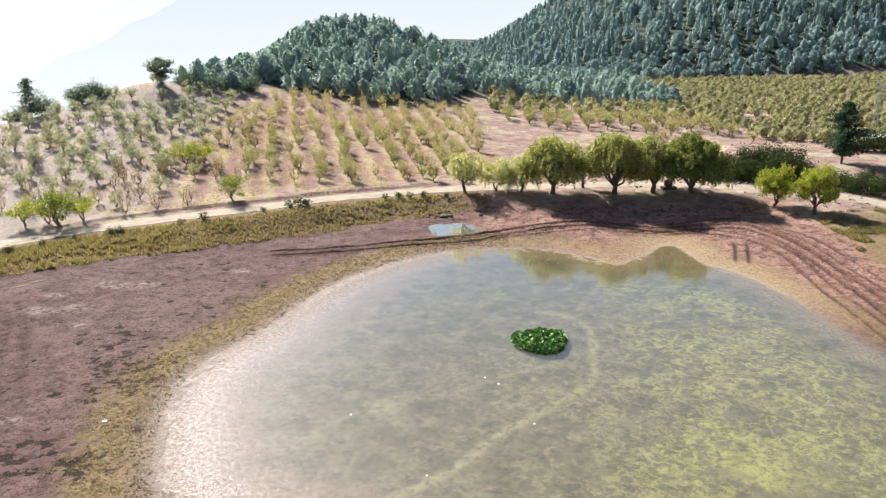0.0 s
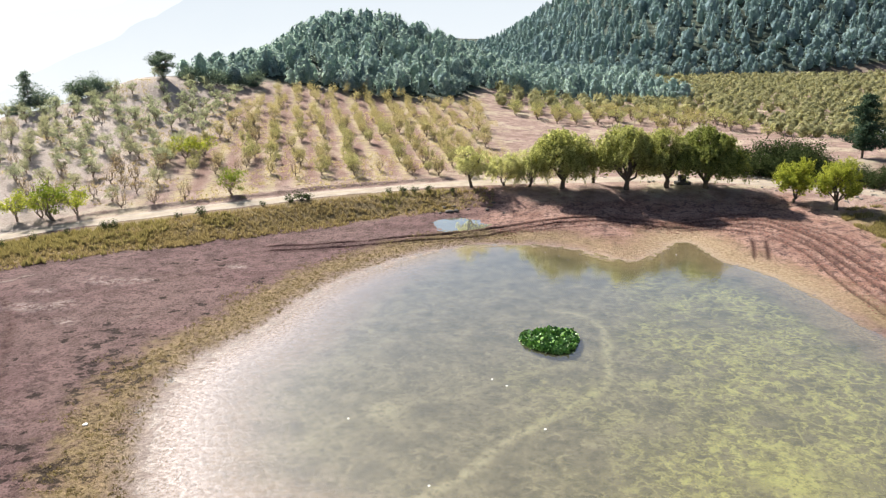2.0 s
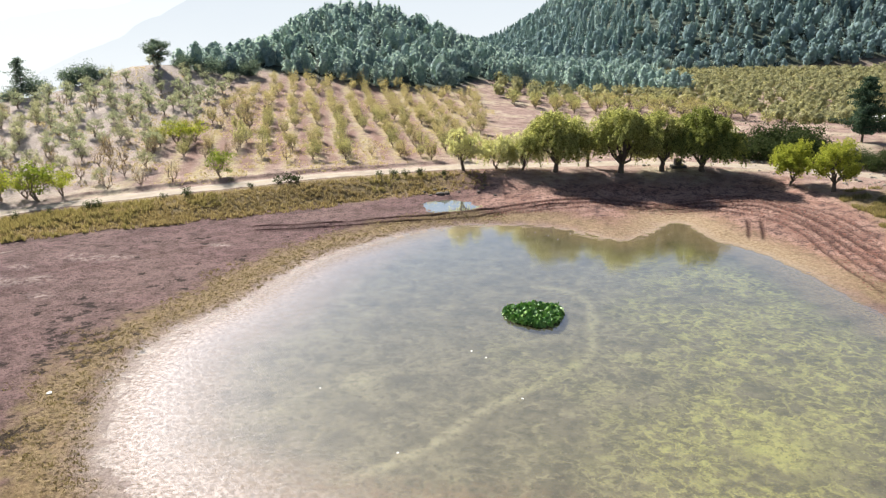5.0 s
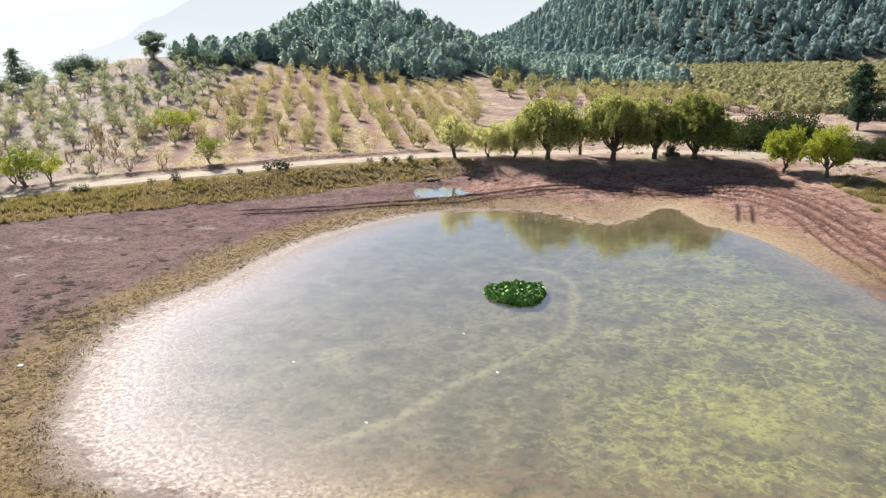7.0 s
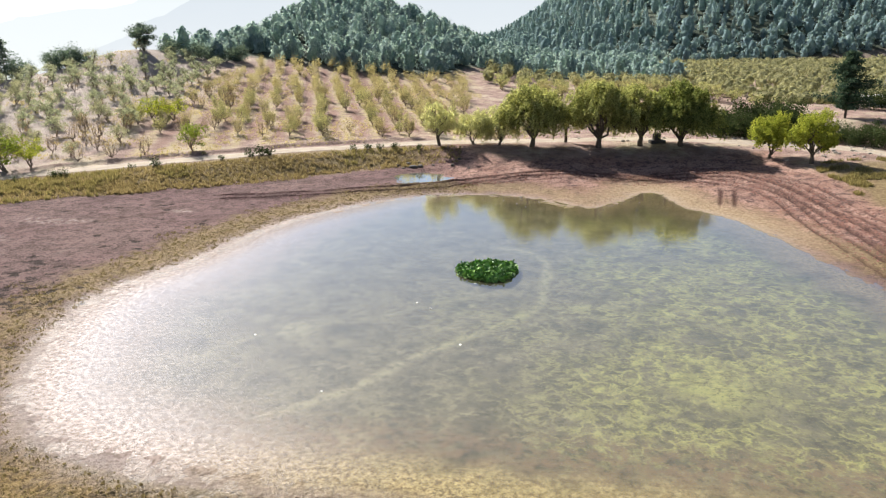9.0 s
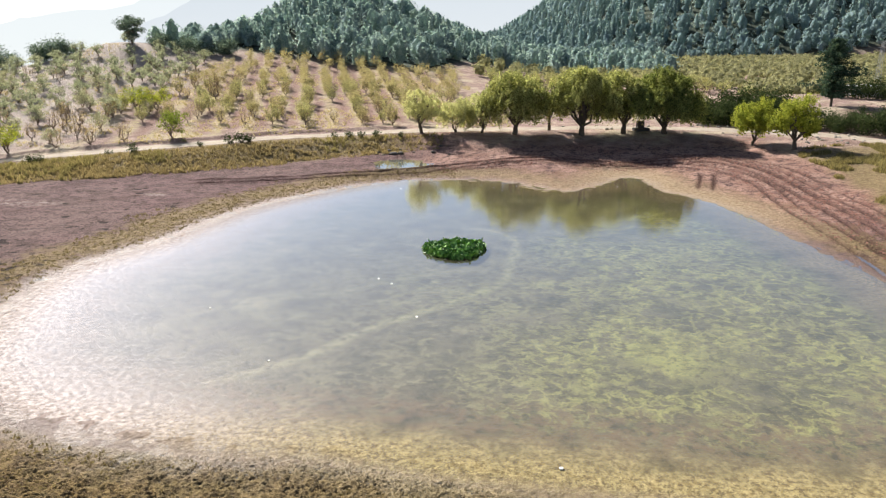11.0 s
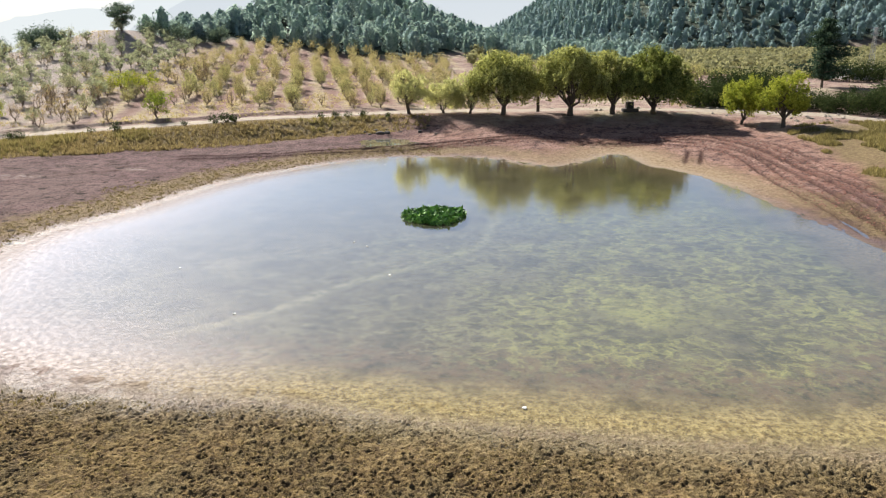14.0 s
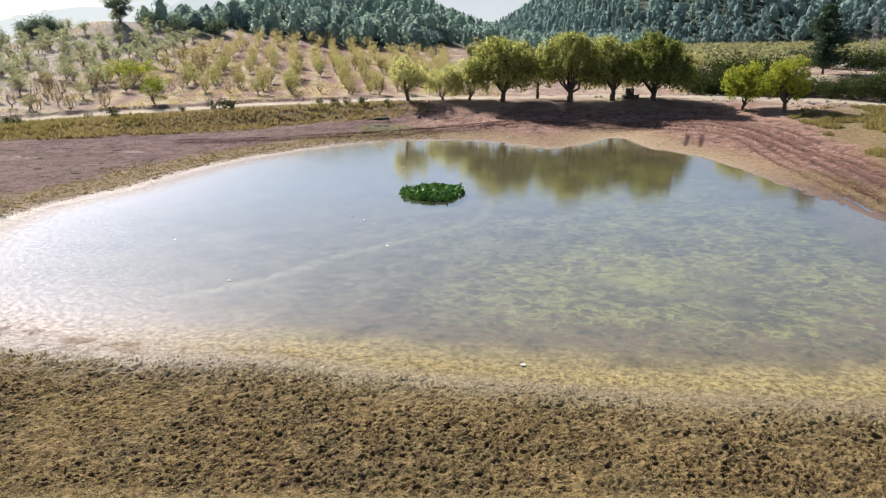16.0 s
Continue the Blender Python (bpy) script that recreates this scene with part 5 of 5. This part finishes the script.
# ---- woods ----
def wood_stuff(name, spots, hmin, hmax, clumps, leaf, material, label, seed, pines=0.7):
    """Far woods: each crown a lumpy closed mass, roughened with leaf sprays that break its outline."""
    rr = np.random.default_rng(seed)
    out, tones = [], []
    for x, y, tall in spots:
        h = rr.uniform(hmin, hmax) * tall
        conifer = rr.random() < pines and tall > 0.8
        wide = h * (rr.uniform(0.30, 0.42) if conifer else rr.uniform(0.42, 0.56))
        z0 = float(height(x, y, False))
        fs = np.array([0.02, 0.2, 0.45, 0.68, 0.86, 0.97])
        if conifer:
            rads = wide * ((1 - fs) ** 0.75 + 0.03) * [0.75, 1, 1, 1, 1, 1] * rr.uniform(0.8, 1.2, 6)
        else:
            rads = wide * np.sqrt(np.maximum(0.01, 1 - (1.9 * fs - 0.85) ** 2)) * rr.uniform(0.85, 1.15, 6)
        lean = rr.normal(size=2) * 0.05 * h
        core = crown_core(rr, x, y, z0, [(h * ff, 0.52 * kk) for ff, kk in zip(fs, rads)], 6)
        core[0][:, :2] += ((core[0][:, 2] - z0) / h)[:, None] * lean
        f = rr.random(clumps) ** 0.85
        a = rr.uniform(0, 2 * np.pi, clumps)
        d = np.interp(f, fs, rads) * rr.uniform(0.70, 1.06, clumps) * (1 + 0.2 * np.sin(3 * a + 8 * f + rr.uniform(0, 6)))
        c = np.stack([x + np.cos(a) * d + f * lean[0], y + np.sin(a) * d + f * lean[1], z0 + h * (0.04 + 0.97 * f)], 1)
        tones.append(np.full(4 * clumps + len(core[0]), rr.random()))
        out.append(core)
        out.append(leaves(rr, c, leaf, leaf * 0.7, facing=np.column_stack([np.cos(a), np.sin(a), 0.25 + 0.9 * f]), loose=0.35, upright=0.6 if conifer else 0.0))
    v, q = join(out)
    return tagged(new(name, mesh_from(name, v, q, None, material, True, {"tone": np.concatenate(tones)})), label, "woods", kind="stuff")


r = np.random.default_rng(9)
spots, tries = [], 0
cell = {}
while len(spots) < 1000 and tries < 40000:
    tries += 1
    x, y = r.uniform(-115, 85), r.uniform(168, 296)
    edge = wood_line(x)
    if y < edge + 4 or (x > 66 and y < 286) or (x < -63.5 and y < 205) or (x < -60 and y < 215 and -0.816 * (x + 63) + 0.578 * (y - 165) > 17):
        continue
    key = (int(x // 2.9), int(y // 3.3))
    if key in cell:
        continue
    scrub = float(sstep(-44, -54, x) * sstep(170, 180, y))
    if scrub > 0.5 and lattice_noise(np.array([x]), np.array([y]), 9, 66)[0] > 0.16:
        continue                                      # bare patches between the scrub
    cell[key] = 1
    summit = math.exp(-((x + 30) / 24) ** 2 - ((y - 250) / 30) ** 2)
    spots.append((x, y, (1 - 0.30 * scrub) * (1 + 0.35 * summit)))
wood_stuff("wooded_knoll", spots, 3.6, 7.0, 132, 0.70, M_HAZY_KNOLL, "dense dark green pine and oak wood on a knoll", 71, 0.4)
spots, tries, cell = [], 0, {}
while len(spots) < 2900 and tries < 120000:
    tries += 1
    y = 298 + 380 * r.random() ** 1.2
    x = r.uniform(-30, 20 + 0.64 * y)
    key = (int(x // 4.1), int(y // 5.4))
    if key in cell:
        continue
    cell[key] = 1
    spots.append((x, y, 1.0 if y > 330 else 0.72))
wood_stuff("mountain_woods", spots, 5.0, 10.0, 54, 1.02, M_HAZY_PINE, "pine forest covering the steep mountain slope", 72, 0.7)

# pines and oaks along the crest
G = "trees on the crest"
plant("crest_pine", meshes("umbrella_pine", broad_tree(31, 5.8, 2.9, 1.0, 4600, (0.4, 0.16), 0.0, clumps=30), M_BARK, M_PINE), -63.3, 161.6, 0, 1, "lone dark pine standing on the bare crest", "tree", G)
plant("crest_pine", meshes("crest_pine", pine_tree(32, 7.6, 2.8, 2600, 0.45), M_BARK, M_PINE), -81.5, 140.4, 0, 1, "ragged dark pine on the crest", "tree", G)
OAK = [meshes("crest_oak", shrub(33 + i, 4.4, 3.0, 1700, (0.45, 0.22)), M_BARK, M_PINE) for i in range(3)]
for i, (x, y, s) in enumerate([(-79.6, 142, 1.0), (-83, 138, 0.8), (-76.4, 149, 1.1), (-74.6, 151.2, 1.15), (-73, 153.4, 0.9), (-58.4, 166, 0.9), (-54, 169, 1.0), (-61, 168.5, 0.85), (-88, 131, 0.9), (-93, 124, 0.9), (-50, 171, 1.05), (-46, 173, 1.0)]):
    plant("crest_oak", OAK[i % 3], x, y, 50 * i, 0.82 * s, "dense dark evergreen oak on the crest", "tree", G, crown="foliage")

# ---- hedge, pine, shed and pole on the east side ----
SHR = [meshes("shrub", shrub(41 + i, 3.3, 2.5, 2600), M_BARK, M_SHRUB) for i in range(3)]
G = "dark shrubs of the hedge"
for i, (x, y, s) in enumerate([(43.8, 108.2, 0.9), (46.0, 106.8, 1.0), (48.4, 105.4, 1.1), (50.6, 104.0, 1.15), (52.8, 102.6, 1.0), (54.8, 100.8, 0.75), (57.0, 99.4, 0.7), (47.6, 109.0, 1.1), (50.2, 107.4, 1.15), (53.0, 105.8, 0.95),
                              (57.8, 96.6, 0.7), (60.0, 94.6, 0.9), (62.6, 92.2, 1.0), (65.2, 89.4, 1.05), (67.6, 86.2, 1.0), (60.6, 98.4, 0.6), (63.4, 96.0, 0.85), (66.2, 93.6, 1.0), (69.0, 91.0, 1.05), (44.8, 110.4, 0.9), (71.0, 88.0, 1.1), (69.6, 117.0, 0.9), (72.4, 116.0, 0.9), (66.4, 118.6, 0.8)]):
    plant("shrub", SHR[i % 3], x, y, 70 * i, s, "dense dark green shrub in the hedge", "shrub", G, crown="foliage")
plant("pine_tree", meshes("hedge_pine", pine_tree(51, 9.0, 3.3, 9000, 0.5), M_BARK, M_DARKPINE), 60.2, 105.6, 0, 1, "tall dark pine rising out of the hedge", "tree")


def shed(x, y, turn):
    base = new("shed")
    base.matrix_world = pose(x, y, float(zat(np.array([x]), np.array([y]))[0]), 0, 0, turn)
    part("wall", box_bm((5.4, 3.2, 1.5), (0, 0, 0.65), 0.03), M_PLASTER, base)
    part("roof", box_bm((6.2, 4.0, 0.14), (0, 0, 1.47), 0.03), M_ROOF, base, "flat white sheet roof")
    part("door", box_bm((0.9, 0.06, 1.3), (1.2, -1.64, 0.66), 0.01), M_STEEL, base)
    return tagged(base, "low pale shed with a flat white roof behind the hedge", "shed")


shed(73.8, 122.0, 4)


def lattice_pole(x, y, h):
    base = new("power_pole")
    base.matrix_world = pose(x, y, float(zat(np.array([x]), np.array([y]))[0]))
    for sx in (-1, 1):
        for sy in (-1, 1):
            v, q = tube([(sx * 0.45, sy * 0.45, -0.2), (sx * 0.18, sy * 0.18, h)], [0.06, 0.05], 4)
            child("leg", mesh_from("leg", v, q, None, M_STEEL), base)
    n = 8
    for i in range(n):
        a, b = h * i / n, h * (i + 1) / n
        wa, wb = 0.45 - 0.27 * i / n, 0.45 - 0.27 * (i + 1) / n
        for sy in (-1, 1):
            v, q = tube([(-wa, sy * wa, a), (wb, sy * wb, b)], [0.025, 0.025], 4)
            child("brace", mesh_from("brace", v, q, None, M_STEEL), base)
    for z, w in ((h - 0.2, 1.3), (h - 1.2, 1.0)):
        part("crossarm", box_bm((2 * w, 0.12, 0.12), (0, 0, z), 0.01), M_STEEL, base)
    return tagged(base, "grey steel lattice power pole in the field", "pole")


lattice_pole(91.2, 150.5, 10.0)


def pump_box(x, y):
    base = new("pump_housing")
    base.matrix_world = pose(x, y, float(zat(np.array([x]), np.array([y]))[0]) - 0.05, 0, 0, 8)
    part("plinth", box_bm((2.0, 1.2, 0.5), (0, 0, 0.22), 0.05), M_CONCRETE, base)
    part("housing", box_bm((0.9, 0.8, 0.9), (-0.1, 0, 0.9), 0.06), M_CONCRETE, base)
    return tagged(base, "dark concrete pump housing on a plinth in the shade", "pump housing")


pump_box(32.7, 100.4)


# ---- floating plants in the pond ----
def plant_raft():
    rr = np.random.default_rng(77)
    base = new("floating_plants")
    base.matrix_world = pose(8.0, 53.3, 0.0)
    ring = smooth_line([(-2.3, 1.3), (-1.2, 2.1), (0.5, 2.5), (2.0, 2.0), (2.4, 0.6), (1.6, -1.3), (0.5, -2.2), (-0.9, -1.7), (-2.1, -0.5)], 6, True)
    turn = np.arctan2(ring[:, 1], ring[:, 0])
    reach = np.hypot(ring[:, 0], ring[:, 1]) * (1 + rr.normal(size=len(ring)) * 0.03)
    order = np.argsort(turn)
    turn, reach = turn[order], reach[order]
    rim = np.stack([reach * np.cos(turn), reach * np.sin(turn)], 1)
    bm = bmesh.new()
    lo = [bm.verts.new((x * 1.02, y * 1.02, -0.05)) for x, y in rim]
    up = [bm.verts.new((x * 0.97, y * 0.97, 0.035)) for x, y in rim]
    n = len(lo)
    for i in range(n):
        bm.faces.new((lo[i], lo[(i + 1) % n], up[(i + 1) % n], up[i]))
    bm.faces.new(up)
    part("root_mat", bm, M_MAT, base, "wet brown root mat at the waterline")
    v, q, at = [], [], 0
    # round glossy leaves on short stalks, each a shallow cup
    k = 0
    while k < 1700:
        t, f = rr.uniform(0, 2 * np.pi), math.sqrt(rr.random())
        e = float(np.interp(t, turn, reach, period=2 * np.pi))
        cx, cy = e * f * math.cos(t), e * f * math.sin(t)
        hz = 0.05 + 0.27 * (1 - f ** 6) * rr.uniform(0.4, 1.15) + 0.07 * math.sin(2.3 * cx + 1) * (1 - f)
        tilt = rr.normal(size=2) * 0.75
        s = rr.uniform(0.08, 0.17)
        b = np.linspace(0, 2 * np.pi, 6, endpoint=False) + rr.uniform(0, 1)
        ring = np.stack([cx + s * np.cos(b), cy + 0.9 * s * np.sin(b), hz + s * (np.cos(b) * tilt[0] + np.sin(b) * tilt[1])], 1)
        v.append(np.vstack([ring, [[cx, cy, hz - 0.03]]]))
        q += [(at + i, at + (i + 1) % 6, at + 6) for i in range(6)]
        at += 7
        k += 1
    leaf_mesh = mesh_from("leaf_mass", np.concatenate(v), None, q, M_HYACINTH, False)
    ob = child("leaf_mass", leaf_mesh, base, "glossy round green leaves")
    return tagged(base, "floating raft of glossy green water plants in the pond", "water plants")


plant_raft()


# ---- grass on the banks ----
def tufts(name, spots, blades, hmin, hmax, material, label, seed):
    rr = np.random.default_rng(seed)
    n = len(spots)
    c = np.repeat(np.column_stack([spots, zat(spots[:, 0], spots[:, 1]) - 0.03]), blades, 0)
    m = n * blades
    a = rr.uniform(0, 2 * np.pi, m)
    h = np.repeat(rr.uniform(hmin, hmax, n), blades) * rr.uniform(0.6, 1.1, m)
    off = rr.normal(size=(m, 2)) * 0.10
    lean = rr.normal(size=(m, 2)) * 0.28 * h[:, None]
    w = 0.045 + 0.035 * rr.random(m)
    p0 = c + np.column_stack([off + np.stack([np.cos(a), np.sin(a)], 1) * w[:, None], np.zeros(m)])
    p1 = c + np.column_stack([off - np.stack([np.cos(a), np.sin(a)], 1) * w[:, None], np.zeros(m)])
    p2 = c + np.column_stack([off + lean, h])
    v = np.stack([p0, p1, p2], 1).reshape(-1, 3)
    return tagged(new(name, mesh_from(name, v, None, np.arange(3 * m).reshape(m, 3), material)), label, "grass", kind="stuff")


r = np.random.default_rng(13)
n = 80000
px, py = r.uniform(-72, 6, n), r.uniform(40, 101, n)
s = (py - road_y(px)) * np.interp(px, [-140, -60, -40, -20, 0], [0.66, 0.70, 0.80, 0.92, 1.0])
w = lattice_noise(px, py, 2.2, 81) * 2.0
keep = (s + w * 0.7 > bank_foot(px) - 0.5) & (s < -3.4) & (r.random(n) < np.interp(px, [-72, -30, -10, 6], [1.0, 0.75, 0.45, 0.2]))
P = np.column_stack([px[keep], py[keep]])
yellow = lattice_noise(P[:, 0], P[:, 1], 4.0, 82) + np.interp(P[:, 0], [-60, -38, -25, 0], [0.2, 0.02, -0.22, -0.4]) + np.interp(s[keep], [-10, -7, -4], [-0.25, 0.0, 0.3]) > 0.02
tufts("bank_grass", P[yellow], 6, 0.25, 0.6, M_REED, "tall yellow-green weeds on the road bank", 83)
tufts("dry_bank_grass", P[~yellow], 5, 0.18, 0.45, M_GRASS, "dry brown grass on the road bank", 84)
n = 16000
px, py = r.uniform(-66, 4, n), r.uniform(44, 98, n)
s = (py - road_y(px)) * np.interp(px, [-140, -60, -40, -20, 0], [0.66, 0.70, 0.80, 0.92, 1.0])
keep = (s > bank_foot(px) - 0.6) & (s < -4.5) & (lattice_noise(px, py, 2.8, 91) + 0.5 * lattice_noise(px, py, 0.9, 92) > np.interp(px, [-60, -30, 0], [0.05, 0.16, 0.24]))
green = px + lattice_noise(px, py, 6.0, 94) * 16 < -33
tufts("bank_clumps", np.column_stack([px, py])[keep & green], 14, 0.4, 0.8, M_REED, "coarse clumps of yellow-green weeds on the road bank", 93)
tufts("dry_bank_clumps", np.column_stack([px, py])[keep & ~green], 12, 0.25, 0.55, M_GRASS, "coarse dry brown clumps of weeds on the road bank", 95)
n = 30000
px, py = r.uniform(40, 64, n), r.uniform(54, 87, n)
keep = (px + lattice_noise(px, py, 3, 85) * 3 + np.maximum(0, 70 - py) * 0.3 > 47) & (lattice_noise(px, py, 1.5, 89) + lattice_noise(px, py, 4.5, 90) > -0.18)
tufts("east_bank_grass", np.column_stack([px[keep], py[keep]]), 4, 0.16, 0.55, M_REED, "tall dry golden grass on the east bank", 86)
n = 16000
px, py = r.uniform(-70, 60, n), r.uniform(92, 160, n)
s = py - road_y(px)
keep = (s > 2.8) & (lattice_noise(px, py, 6, 87) > -0.05) & ((px < 10) | (py < 112))
tufts("orchard_grass", np.column_stack([px[keep], py[keep]]), 5, 0.15, 0.4, M_STRAW, "dry straw-coloured grass between the orchard trees", 88)

# ---- small shrubs and stones by the road ----
SMALL = [meshes("small_shrub", shrub(61 + i, 0.9, 0.55, 260, (0.16, 0.08)), M_BARK, M_SHRUB) for i in range(2)]
for i, (x, y, s) in enumerate([(-19.6, 94.3, 1.2), (-20.8, 93.6, 1.0), (-18.6, 94.6, 0.8), (-30.4, 87.4, 1.0), (-40, 82.5, 0.9), (-39.2, 82.9, 0.8), (-6.5, 97.7, 0.8), (-4.9, 97.9, 0.7), (-2.9, 98.4, 0.8), (-8.3, 97.2, 0.7), (-48.7, 76.2, 0.9), (-46.4, 78.8, 0.7), (-24, 91.7, 0.6), (-33, 86.5, 0.6), (0.4, 98.2, 0.7), (-43.5, 80.6, 0.6)]):
    plant("small_shrub", SMALL[i % 2], x, y - (1.7 if x < -10 else 0.9), 60 * i, 1.35 * s, "low dark shrub at the roadside", "shrub", "roadside shrubs", crown="foliage")


def stone_mesh(name, seed, material, flat=0.65):
    bm = bmesh.new()
    bmesh.ops.create_icosphere(bm, subdivisions=2, radius=0.5)
    rr = random.Random(seed)
    ph = [rr.uniform(0, 6) for _ in range(4)]
    for vv in bm.verts:
        c = vv.co
        k = 1 + 0.16 * math.sin(5 * c.x + ph[0]) + 0.14 * math.sin(6 * c.y + ph[1]) + 0.1 * math.sin(7 * c.z + ph[2])
        vv.co = Vector((c.x * k * 1.2, c.y * k, c.z * k * flat))
    me = bpy.data.meshes.new(name)
    bm.to_mesh(me)
    bm.free()
    me.materials.append(material)
    return me


M_DARKSTONE = rough_material("dark_wet_stone", (0.07, 0.06, 0.05), (0.16, 0.135, 0.11), 3.0)
ST = [stone_mesh("stone", i, M_DARKSTONE) for i in range(3)]
ST2 = [stone_mesh("pale_stone", 5 + i, M_STONE) for i in range(3)]
for i, (x, y, s) in enumerate([(-0.1, 91.3, 0.95), (0.8, 91.4, 0.7), (-0.8, 93.0, 0.6), (0.5, 93.6, 0.5), (4.9, 91.6, 0.55), (5.8, 93.8, 0.5), (2.4, 92.4, 0.4), (-2.2, 92.1, 0.45), (6.9, 90.4, 0.35), (-1.3, 90.9, 0.4)]):
    ob = new("stone", ST[i % 3])
    ob.matrix_world = pose(x, y, float(zat(np.array([x]), np.array([y]))[0]) + 0.12 * s, 0, 0, 47 * i) @ Matrix.Scale(s, 4)
    tagged(ob, "dark rough stone on the mud flat near the puddle", "stone", "stones near the puddle")
r = np.random.default_rng(17)
for i in range(78):
    x, y = (41.5 + (i - 60) * 0.42 + r.normal() * 0.3, 105.4 - (i - 60) * 0.12 + r.normal() * 0.5) if i >= 60 else (r.uniform(50, 61), r.uniform(88, 95)) if i < 30 else (r.uniform(43, 60), r.uniform(90, 103)) if i < 48 else (r.uniform(20, 42), r.uniform(102, 106))
    s = r.uniform(0.2, 0.55)
    ob = new("stone", ST2[i % 3])
    ob.matrix_world = pose(x, y, float(zat(np.array([x]), np.array([y]))[0]) + 0.1 * s, 0, 0, 47 * i) @ Matrix.Scale(s, 4)
    tagged(ob, "pale rough stone in the dry grass", "stone", "stones on the east bank")

# white scraps and floating bits
LIT = [stone_mesh("litter", 11 + i, M_LITTER, 0.3) for i in range(2)]
for i, (x, y, s) in enumerate([(-23.0, 41.3, 0.55), (4.05, 46.2, 0.26), (6.02, 40.6, 0.26), (-6.4, 42.0, 0.24), (12.37, 26.0, 0.3), (3.1, 47.2, 0.24), (10.5, 76.5, 0.25), (11.8, 75.2, 0.22), (9.6, 74.8, 0.2), (14.2, 75.8, 0.2), (2.2, 75.0, 0.25), (12.6, 73.8, 0.2), (24.5, 75.2, 0.2), (8.3, 76.9, 0.18), (-1, 35, 0.25)]):
    ob = new("floating_litter" if shore_distance(np.array([x]), np.array([y]))[0] < 0 else "litter", LIT[i % 2])
    ob.matrix_world = pose(x, y, max(0.0, float(zat(np.array([x]), np.array([y]))[0])) + 0.02, 0, 0, 77 * i) @ Matrix.Scale(0.55 * s, 4)
    tagged(ob, "small white scrap lying on the water or mud", "litter", "white scraps")

# ---- mud ----
def lumps(name, px, py, rad, high, material, label, seed):
    rr = np.random.default_rng(seed)
    n = len(px)
    b = np.linspace(0, 2 * np.pi, 6, endpoint=False)
    turn = rr.uniform(0, 2 * np.pi, n)[:, None]
    longer = rr.uniform(1.0, 1.7, n)[:, None]
    wob_ = rr.uniform(0.75, 1.25, (n, 6))
    ux, uy = np.cos(b)[None] * longer * wob_, np.sin(b)[None] * wob_
    vx, vy = ux * np.cos(turn) - uy * np.sin(turn), ux * np.sin(turn) + uy * np.cos(turn)
    z0 = zat(px, py)[:, None]
    R, H = rad[:, None], high[:, None]
    low = np.stack([px[:, None] + vx * R, py[:, None] + vy * R, z0 - 0.02 + 0 * vx], -1)
    mid_ = np.stack([px[:, None] + vx * R * 0.72, py[:, None] + vy * R * 0.72, z0 + H * rr.uniform(0.55, 1.0, (n, 6))], -1)
    top = np.stack([px + rr.normal(size=n) * rad * 0.2, py + rr.normal(size=n) * rad * 0.2, z0[:, 0] + high * rr.uniform(0.6, 1.05, n)], -1)[:, None]
    V = np.concatenate([low, mid_, top], 1).reshape(-1, 3)
    k = np.arange(6)
    q = np.stack([k, (k + 1) % 6, 6 + (k + 1) % 6, 6 + k], -1)
    t = np.stack([6 + k, 6 + (k + 1) % 6, np.full(6, 12)], -1)
    off = 13 * np.arange(n)[:, None, None]
    return tagged(new(name, mesh_from(name, V, (q[None] + off).reshape(-1, 4), (t[None] + off).reshape(-1, 3), material, True)), label, "mud", kind="stuff")


r = np.random.default_rng(19)
# churned clods beside the wheel tracks
cx, cy = [], []
for line, gauge, depth in TRACKS[:4]:
    p = smooth_line(line, 10)
    p = p[p[:, 0] > 5]
    m = 70 * len(p) // 10
    i = r.integers(0, len(p), m)
    side = np.where(r.random(m) < 0.5, 1, -1) * (gauge / 2 + np.where(r.random(m) < 0.5, 0.38, -0.38)) + r.normal(size=m) * 0.14
    way = np.gradient(p, axis=0)[i]
    way /= np.linalg.norm(way, axis=1)[:, None]
    run = r.uniform(-0.4, 0.4, m)
    cx.append(p[i, 0] - way[:, 1] * side + way[:, 0] * run)
    cy.append(p[i, 1] + way[:, 0] * side + way[:, 1] * run)
px, py = np.concatenate(cx), np.concatenate(cy)
keep = shore_distance(px, py) > 2.0
px, py = px[keep], py[keep]
lumps("churned_clods", px, py, r.uniform(0.04, 0.11, len(px)), r.uniform(0.03, 0.08, len(px)), M_REDCLOD, "churned red mud clods beside the wheel tracks", 97)
# low weeds on the west and north-west shore, and a few on the trampled ground
n = 26000
px, py = r.uniform(-34, 8, n), r.uniform(26, 84, n)
d = shore_distance(px, py)
w = lattice_noise(px, py, 3.0, 98) * 5 + lattice_noise(px, py, 0.9, 99) * 2.5
keep = (d > 0.25) & (d + w < 5.0) & (r.random(n) < 0.8)
tufts("shore_weeds", np.column_stack([px[keep], py[keep]]), 5, 0.05, 0.16, M_WEED, "low dry weeds on the mud of the west shore", 100)
n = 9000
px, py = r.uniform(-16, 36, n), r.uniform(17, 25.5, n)
d = shore_distance(px, py)
keep = (d > 0.8) & (lattice_noise(px, py, 1.6, 101) + 0.5 * lattice_noise(px, py, 0.5, 102) > 0.1)
tufts("near_weeds", np.column_stack([px[keep], py[keep]]), 4, 0.03, 0.10, M_WEED, "sparse low weeds on the trampled near shore", 103)
